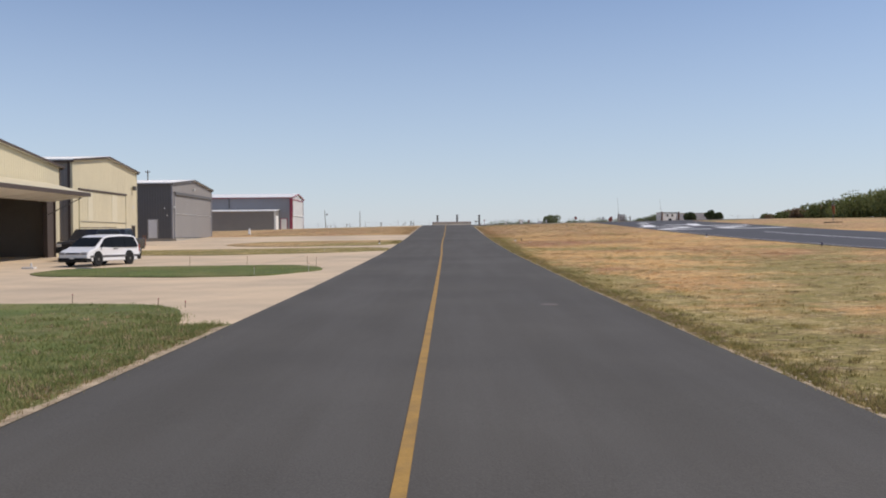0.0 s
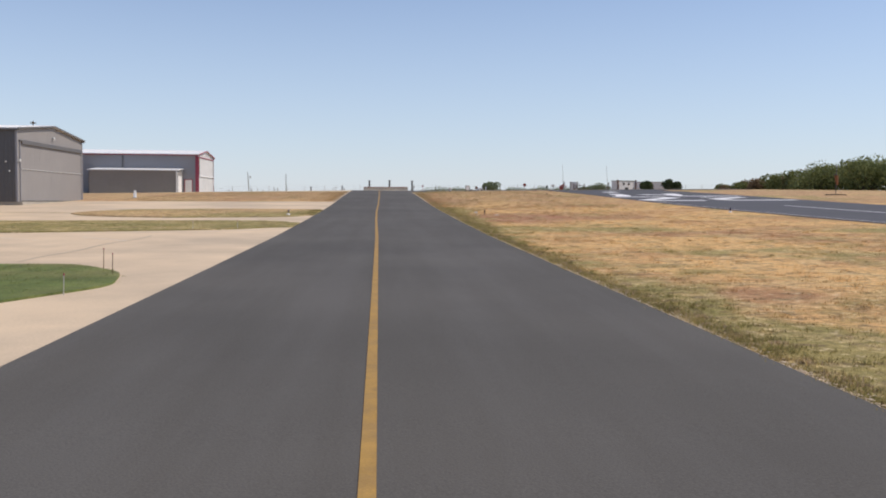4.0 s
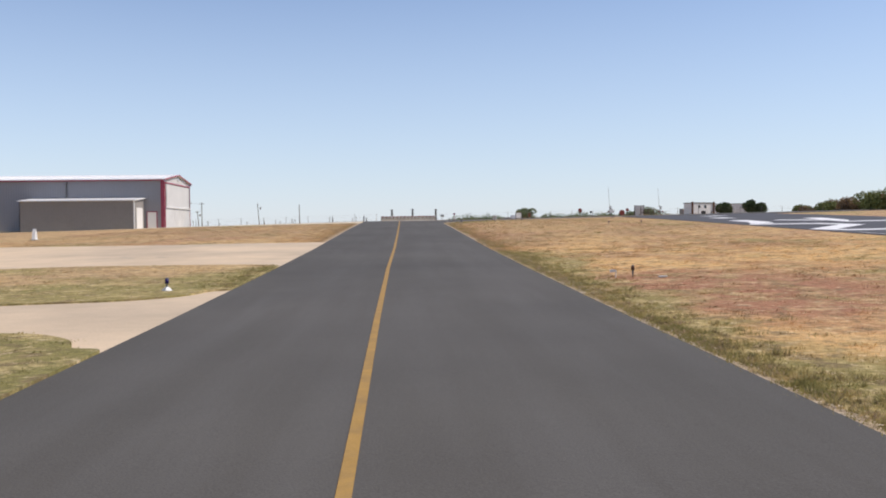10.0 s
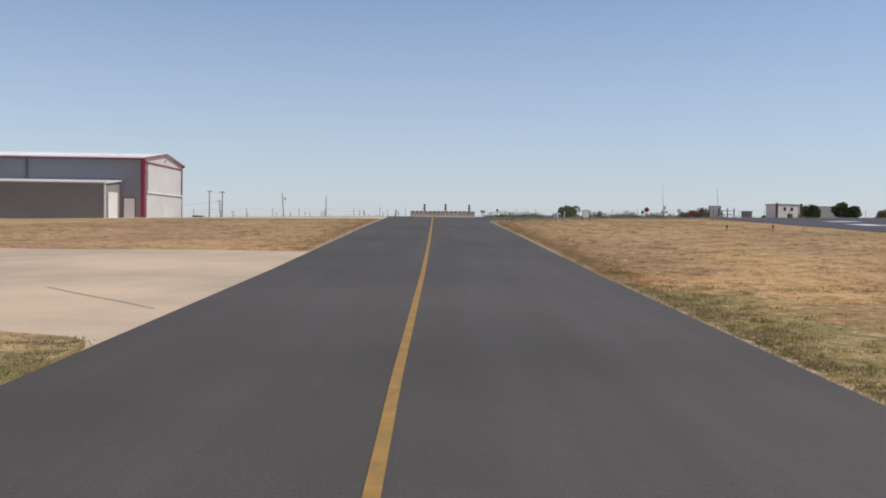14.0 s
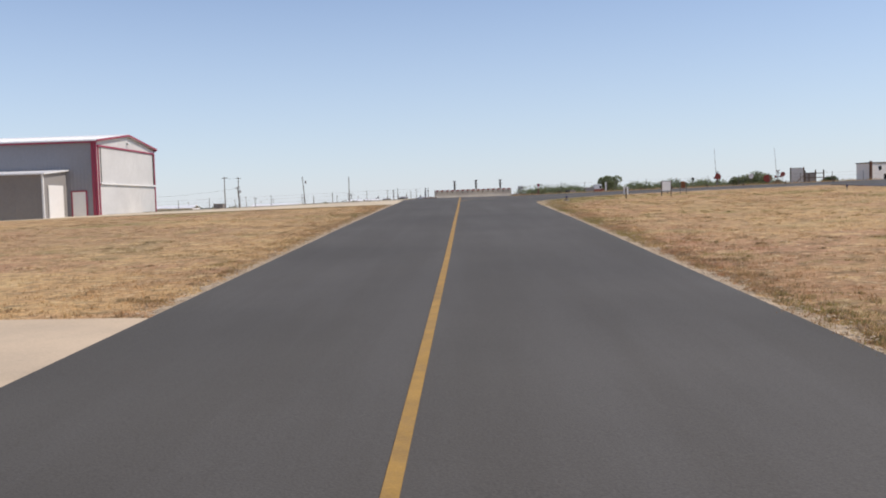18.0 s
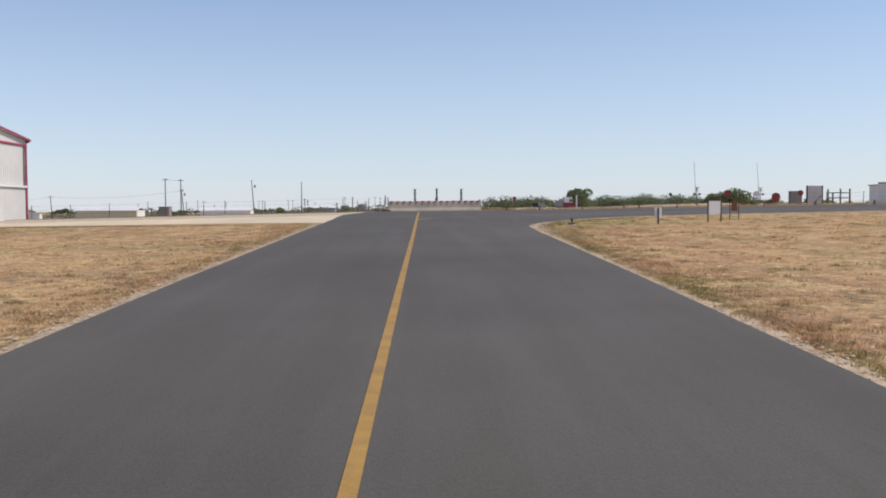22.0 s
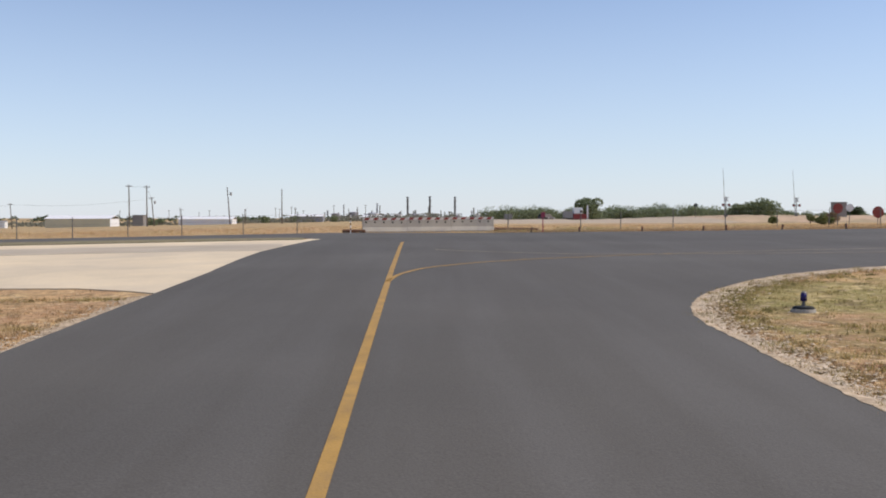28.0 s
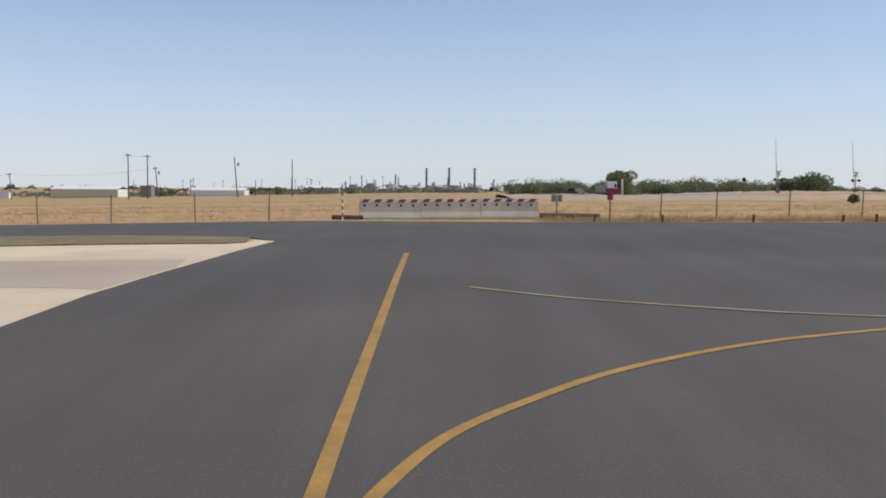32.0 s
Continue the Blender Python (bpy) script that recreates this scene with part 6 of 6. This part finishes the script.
# far scrub line on the horizon
rs = np.random.default_rng(9)
v, f = [], []
for k in range(260):
    x, y = rs.uniform(-900, 1100), rs.uniform(900, 1500)
    h, w = rs.uniform(3, 6.5), rs.uniform(8, 26)
    z0 = land(x, y)
    for j in range(26):
        a = x + rs.uniform(-w / 2, w / 2)
        c = z0 + h * (1 - (2 * (a - x) / w) ** 2) * rs.uniform(0.1, 0.9)
        s = rs.uniform(0.7, 1.8)
        i = len(v)
        b = y + rs.uniform(-3, 3)
        v += [(a - s, b, c), (a + s * 0.2, b - s, c + s * 0.3), (a + s, b, c), (a, b + s * 0.4, c + s)]
        f += [(i, i + 1, i + 2), (i, i + 2, i + 3), (i + 1, i + 2, i + 3), (i, i + 1, i + 3)]
me = bpy.data.meshes.new("far_scrub")
me.from_pydata(v, [], f)
me.materials.append(M["leaf_dark"])
tagged(new("far_scrub", me), "hazy green scrub along the horizon", "scrub", kind="stuff")

# ---- loose ground cover ----
HARD = [TAXI, RUNWAY]


def bare(x, y):
    """True where the ground carries grass."""
    if any(inside(x, y, o) for o in HARD):
        return False
    if any(inside(x, y, o) for o in APRON):
        return any(inside(x, y, o[1]) for o in ISLANDS)
    return True


def tufts(name, count, area, height, material, label, seed, blades=12, spread=0.14):
    """Low clumps of grass blades scattered over part of the land, thicker towards the pavement edge."""
    rng = np.random.default_rng(seed)
    vs = []
    for _ in range(count):
        x, y = area(rng)
        if not bare(x, y):
            continue
        lift = 0.07 if (x < -H and any(inside(x, y, o[1]) for o in ISLANDS)) else 0.0
        z = land(x, y) + lift - 0.01
        hh = height * rng.uniform(0.5, 1.4)
        a = rng.uniform(0, math.tau, blades)
        r = np.abs(rng.normal(0, spread, blades)) * rng.uniform(0.5, 1.4)
        px, py = x + np.cos(a) * r * 1.4, y + np.sin(a) * r
        w = np.minimum(hh * rng.uniform(0.10, 0.22, blades), rng.uniform(0.006, 0.016, blades))
        ln = hh * rng.uniform(0.2, 0.9, blades)
        b = rng.uniform(0, math.tau, blades)
        c, s, top = -np.sin(b), np.cos(b), z + hh * rng.uniform(0.45, 1.0, blades) * np.exp(-(r / (2.2 * spread)) ** 2)
        tri = np.stack([np.stack([px - c * w, py - s * w, np.full(blades, z)], -1), np.stack([px + c * w, py + s * w, np.full(blades, z)], -1),
                        np.stack([px + np.cos(b) * ln, py + np.sin(b) * ln, top], -1)], 1)
        vs.append(tri.reshape(-1, 3))
    v = np.concatenate(vs)
    me = bpy.data.meshes.new(name)
    me.from_pydata(v.tolist(), [], [(k, k + 1, k + 2) for k in range(0, len(v), 3)])
    me.materials.append(material)
    return tagged(new(name, me), label, "grass", kind="stuff")


def strip(side, y0, y1, spread, start=0.08):
    return lambda rng: (side * ((H if side > 0 else LEFT) + start + rng.exponential(spread)), rng.uniform(y0, y1))


def sheet(x0, x1, y0, y1):
    return lambda rng: (rng.uniform(x0, x1), rng.uniform(y0, y1))


tufts("dry_grass_tufts", 6500, strip(1, 2, 159, 1.6, 0.12), 0.05, M["field_blade"], "dry straw grass clumps along the taxiway edge", 21)
tufts("edge_grass_tufts", 2600, strip(1, 0, 112, 0.22, 0.0), 0.085, M["field_blade"], "ragged olive grass along the asphalt edge", 23, 14, 0.10)
tufts("edge_grass_clumps", 900, strip(1, 0, 74, 0.26, 0.10), 0.095, M["olive_blade"], "ankle-high olive grass leaning over the asphalt edge", 61, 40, 0.15)
tufts("edge_grass_clumps", 700, strip(1, 66, 106, 0.42, 0.16), 0.085, M["tan_blade"], "low straw and olive grass behind the asphalt edge", 65, 46, 0.18)
tufts("edge_brush", 520, strip(1, 2, 104, 0.16, 0.22), 0.085, M["withered"], "withered brown plants behind the asphalt edge", 68, 34, 0.13)
tufts("edge_brush", 260, strip(1, 104, 152, 0.35, 0.36), 0.075, M["withered"], "withered brown plants behind the gravel edge", 69, 40, 0.14)
tufts("edge_brush", 240, strip(-1, 114, 158, 0.35, 0.32), 0.065, M["withered"], "withered brown plants behind the gravel edge", 70, 40, 0.14)
tufts("rim_grass", 900, lambda rng: (lambda x: (x, 199.9 - max(0, x - 7) * 0.22 + rng.exponential(0.9)))(rng.uniform(5.5, 46)), 0.30, M["withered"], "tall dry grass along the far asphalt edge", 90, 26, 0.22)
tufts("rim_grass", 500, lambda rng: (lambda x: (x, 200.4 - max(0, x - 7) * 0.22 + rng.exponential(1.6)))(rng.uniform(5.5, 46)), 0.34, M["tan_blade"], "tall olive grass along the far asphalt edge", 91, 26, 0.26)
tufts("grass_clumps", 1500, sheet(5.2, 20, 4, 104), 0.075, M["field_blade"], "straw and olive grass clumps over the infield", 62, 46, 0.22)
tufts("grass_clumps", 900, sheet(5.4, 22, 96, 163), 0.075, M["tan_blade"], "dull straw grass clumps over the infield", 63, 60, 0.24)
tufts("grass_clumps", 380, strip(1, 104, 152, 0.22, 0.28), 0.085, M["tan_blade"], "straw and olive grass clumps behind the earth edge", 64, 48, 0.17)
tufts("edge_grass_tufts", 700, strip(-1, 82.5, 92.0, 0.5, 0.0), 0.05, M["olive_blade"], "ragged olive grass along the asphalt edge", 24, 14, 0.10)
tufts("dry_grass_tufts", 3200, strip(-1, 112, 158, 1.6, 0.15), 0.055, M["field_blade"], "dry straw grass clumps along the taxiway edge", 22)
tufts("dry_grass_tufts", 5000, sheet(5, 26, 4, 165), 0.06, M["field_blade"], "dry straw grass over the infield", 27, 30, 0.3)
tufts("dry_grass_tufts", 2500, sheet(-28, -4.7, 112, 165), 0.06, M["field_blade"], "dry straw grass over the infield", 28, 30, 0.3)
tufts("grass_clumps", 420, strip(1, 104, 151, 0.6, 0.40), 0.065, M["tan_blade"], "straw and olive grass clumps beside the earth edge", 35, 64, 0.16)
tufts("grass_clumps", 200, strip(-1, 112, 158, 0.5, 0.42), 0.07, M["tan_blade"], "straw grass clumps beside the earth edge", 36, 60, 0.16)
tufts("grass_clumps", 900, sheet(5.5, 26, 95, 163), 0.065, M["field_blade"], "straw and olive grass clumps over the infield", 37, 50, 0.24)
tufts("grass_clumps", 600, sheet(-28, -5.5, 112, 158), 0.065, M["tan_blade"], "straw grass clumps over the infield", 38, 50, 0.24)


def beyond_corner(rng, far):
    """A place just outside the curved asphalt corner."""
    i = int(rng.integers(1, len(CORNER) - 14))
    p, q = Vector(CORNER[i]), Vector(CORNER[i + 1])
    d = (q - p).normalized()
    w = p.lerp(q, float(rng.uniform())) + Vector((d.y, -d.x)) * (0.02 + abs(float(rng.normal(0, far))))
    return w.x, w.y


tufts("edge_grass_tufts", 700, lambda rng: beyond_corner(rng, 0.5), 0.06, M["field_blade"], "short straw and olive grass round the asphalt corner", 39, 26, 0.12)
tufts("edge_brush", 260, lambda rng: beyond_corner(rng, 0.35), 0.06, M["withered"], "withered plants in the gravel round the corner", 72, 26, 0.12)
tufts("grass_clumps", 160, lambda rng: beyond_corner(rng, 0.9), 0.085, M["olive_blade"], "olive grass clumps round the asphalt corner", 40, 50, 0.15)
tufts("green_grass_tufts", 4500, lambda rng: (-LEFT - 0.22 - rng.exponential(2.6), rng.uniform(-2, 24.5)), 0.11, M["blade_lawn"], "green verge grass clumps", 25, 16)
tufts("tall_verge_grass", 700, lambda rng: (-LEFT - 0.35 - rng.exponential(2.2), rng.uniform(-2, 21)), 0.15, M["blade_lawn"], "taller green and straw grass standing in the verge", 66, 60, 0.22)
tufts("straw_verge_grass", 600, lambda rng: (-LEFT - 0.3 - rng.exponential(2.2), rng.uniform(-2, 23)), 0.13, M["withered"], "straw-coloured seed grass among the green verge", 71, 34, 0.22)
tufts("dry_verge_grass", 420, lambda rng: (-LEFT - 0.15 - rng.exponential(0.5), rng.uniform(-2, 19)), 0.09, M["withered"], "red-brown withered plants along the verge edge", 67, 30, 0.14)
tufts("edge_grass_tufts", 1400, lambda rng: (-LEFT - 0.14 - rng.exponential(0.35), rng.uniform(-2, 19)), 0.09, M["olive_blade"], "straw and olive verge grass at the asphalt", 31, 14, 0.12)
tufts("green_grass_tufts", 2200, sheet(-19, -5, 36, 48), 0.045, M["blade_lawn"], "short green grass on the island", 26)
tufts("olive_grass_tufts", 3000, sheet(-30, -4.6, 62, 75), 0.05, M["olive_blade"], "short olive grass on the strip", 32)
tufts("olive_grass_tufts", 3000, sheet(-26, -4.6, 78, 94), 0.05, M["tan_blade"], "short half-dry grass on the strip", 33)
tufts("edge_grass_tufts", 900, lambda rng: (lambda x: (x, float(np.interp(-x, (4.5, 8.4, 14.8, 26), (158.8, 159.3, 161.2, 163.8))) - abs(rng.normal(0.1, 0.18))))(-rng.uniform(4.6, 26)), 0.065, M["olive_blade"], "ragged dry grass along the concrete edge", 34, 14, 0.12)
tufts("dry_grass_tufts", 6500, sheet(-60, 60, 199.2, 250), 0.16, M["field_blade"], "tall dry grass beyond the fence", 30, 9, 0.25)


def pebbles(name, count, area, size, label, seed):
    rng = np.random.default_rng(seed)
    v, f = [], []
    for _ in range(count):
        x, y = area(rng)
        if inside(x, y, TAXI):
            continue
        s = size * rng.uniform(0.4, 1.5)
        z = land(x, y) + 0.026
        k = len(v)
        j = rng.uniform(0.7, 1.3, 6)
        v += [(x + s * j[0], y, z), (x, y + s * j[1], z), (x - s * j[2], y, z), (x, y - s * j[3], z), (x, y, z + s * 0.3 * j[4]), (x, y, z - s * 0.3)]
        for a, b in ((0, 1), (1, 2), (2, 3), (3, 0)):
            f += [(k + a, k + b, k + 4), (k + b, k + a, k + 5)]
    me = bpy.data.meshes.new(name)
    me.from_pydata(v, [], f)
    me.materials.append(M["stone"])
    return tagged(new(name, me), label, "gravel", kind="stuff")


pebbles("edge_gravel", 2200, lambda rng: (H + abs(rng.normal(0.12, 0.25)), rng.uniform(80, 157)), 0.024, "pale limestone gravel along the asphalt edge", 41)
pebbles("edge_gravel", 2400, lambda rng: (-LEFT - abs(rng.normal(0.10, 0.2)), rng.uniform(113, 159)), 0.024, "pale limestone gravel along the asphalt edge", 42)
pebbles("edge_gravel", 900, lambda rng: (H + abs(rng.normal(0.5, 0.9)), rng.uniform(148, 161)), 0.018, "pale limestone gravel at the corner", 43)
pebbles("edge_gravel", 4200, lambda rng: beyond_corner(rng, 0.26), 0.028, "pale limestone gravel round the asphalt corner", 45)
pebbles("edge_gravel", 2400, lambda rng: (H + abs(rng.normal(0.04, 0.10)), rng.uniform(0, 82)), 0.022, "pale limestone gravel along the asphalt edge", 46)
pebbles("edge_gravel", 700, lambda rng: (-LEFT - abs(rng.normal(0.10, 0.14)), rng.uniform(0, 19)), 0.022, "pale limestone gravel along the asphalt edge", 47)
pebbles("field_stones", 500, lambda rng: (rng.uniform(8, 24), rng.uniform(95, 150)), 0.025, "pale stones scattered in the infield", 44)

# bare earth fringes where the asphalt meets the grass


def fringe(x_edge, side, y0, y1, width, seed, name, lift=0.0):
    rng = np.random.default_rng(seed)
    ys = np.arange(y0, y1, 0.35)
    outer = [(x_edge + side * (0.06 + width * rng.uniform(0.15, 1.0) * (1 if 0 < i < len(ys) - 1 else 0.05)), float(y)) for i, y in enumerate(ys)]
    inner = [(x_edge, float(y)) for y in ys]
    bm = bmesh.new()
    a = [bm.verts.new((x, y, land(x, y) + 0.022 + lift)) for x, y in inner]
    b = [bm.verts.new((x, y, land(x, y) + 0.012 + lift)) for x, y in outer]
    for i in range(len(ys) - 1):
        q = (a[i], b[i], b[i + 1], a[i + 1]) if side > 0 else (b[i], a[i], a[i + 1], b[i + 1])
        bm.faces.new(q)
    tagged(part(name, bm, M["dirt"]), "bare pale earth between asphalt and grass", "verge", kind="structure")


def rim(points, width, seed, name):
    """A ragged band of pale earth along the outside of a curved pavement edge (grass side to the right of travel)."""
    rng = np.random.default_rng(seed)
    coarse = [Vector(p) for p in points]
    pts = []
    for p, q in zip(coarse, coarse[1:]):
        k = max(1, int((q - p).length / 0.12))
        pts += [p.lerp(q, j / k) for j in range(k)]
    pts.append(coarse[-1])
    a = []
    bm = bmesh.new()
    for i, p in enumerate(pts):
        d = (pts[min(i + 3, len(pts) - 1)] - pts[max(i - 3, 0)]).normalized()
        o = Vector((d.y, -d.x))
        f = min(1.0, i / 12 + 0.15, (len(pts) - 1 - i) / 12 + 0.15)
        q, m, r = p - o * 0.045 * f * rng.uniform() ** 2, p + o * 0.03, p + o * (0.04 + width * f * rng.uniform(0.05, 1.0))
        a.append([bm.verts.new((w.x, w.y, land(w.x, w.y) + z)) for w, z in ((q, 0.040), (m, 0.039), (r, 0.012))])
    for i in range(len(pts) - 1):
        for j in (0, 1):
            bm.faces.new((a[i][j + 1], a[i + 1][j + 1], a[i + 1][j], a[i][j]))
    tagged(part(name, bm, M["dirt"]), "ragged pale earth rim at the asphalt corner", "verge", kind="structure")


fringe(H - 0.01, 1, 96, 151.5, 0.38, 51, "earth_fringe_1")
fringe(H - 0.01, 1, 40, 96.3, 0.22, 54, "earth_fringe_4")
fringe(H - 0.01, 1, -8, 40.3, 0.14, 55, "earth_fringe_5")
fringe(-LEFT + 0.01, -1, -8, 18.6, 0.22, 56, "earth_fringe_6", 0.022)
fringe(-LEFT + 0.01, -1, 113.2, 159.4, 0.30, 52, "earth_fringe_2")
rim(CORNER, 0.34, 53, "earth_fringe_3")
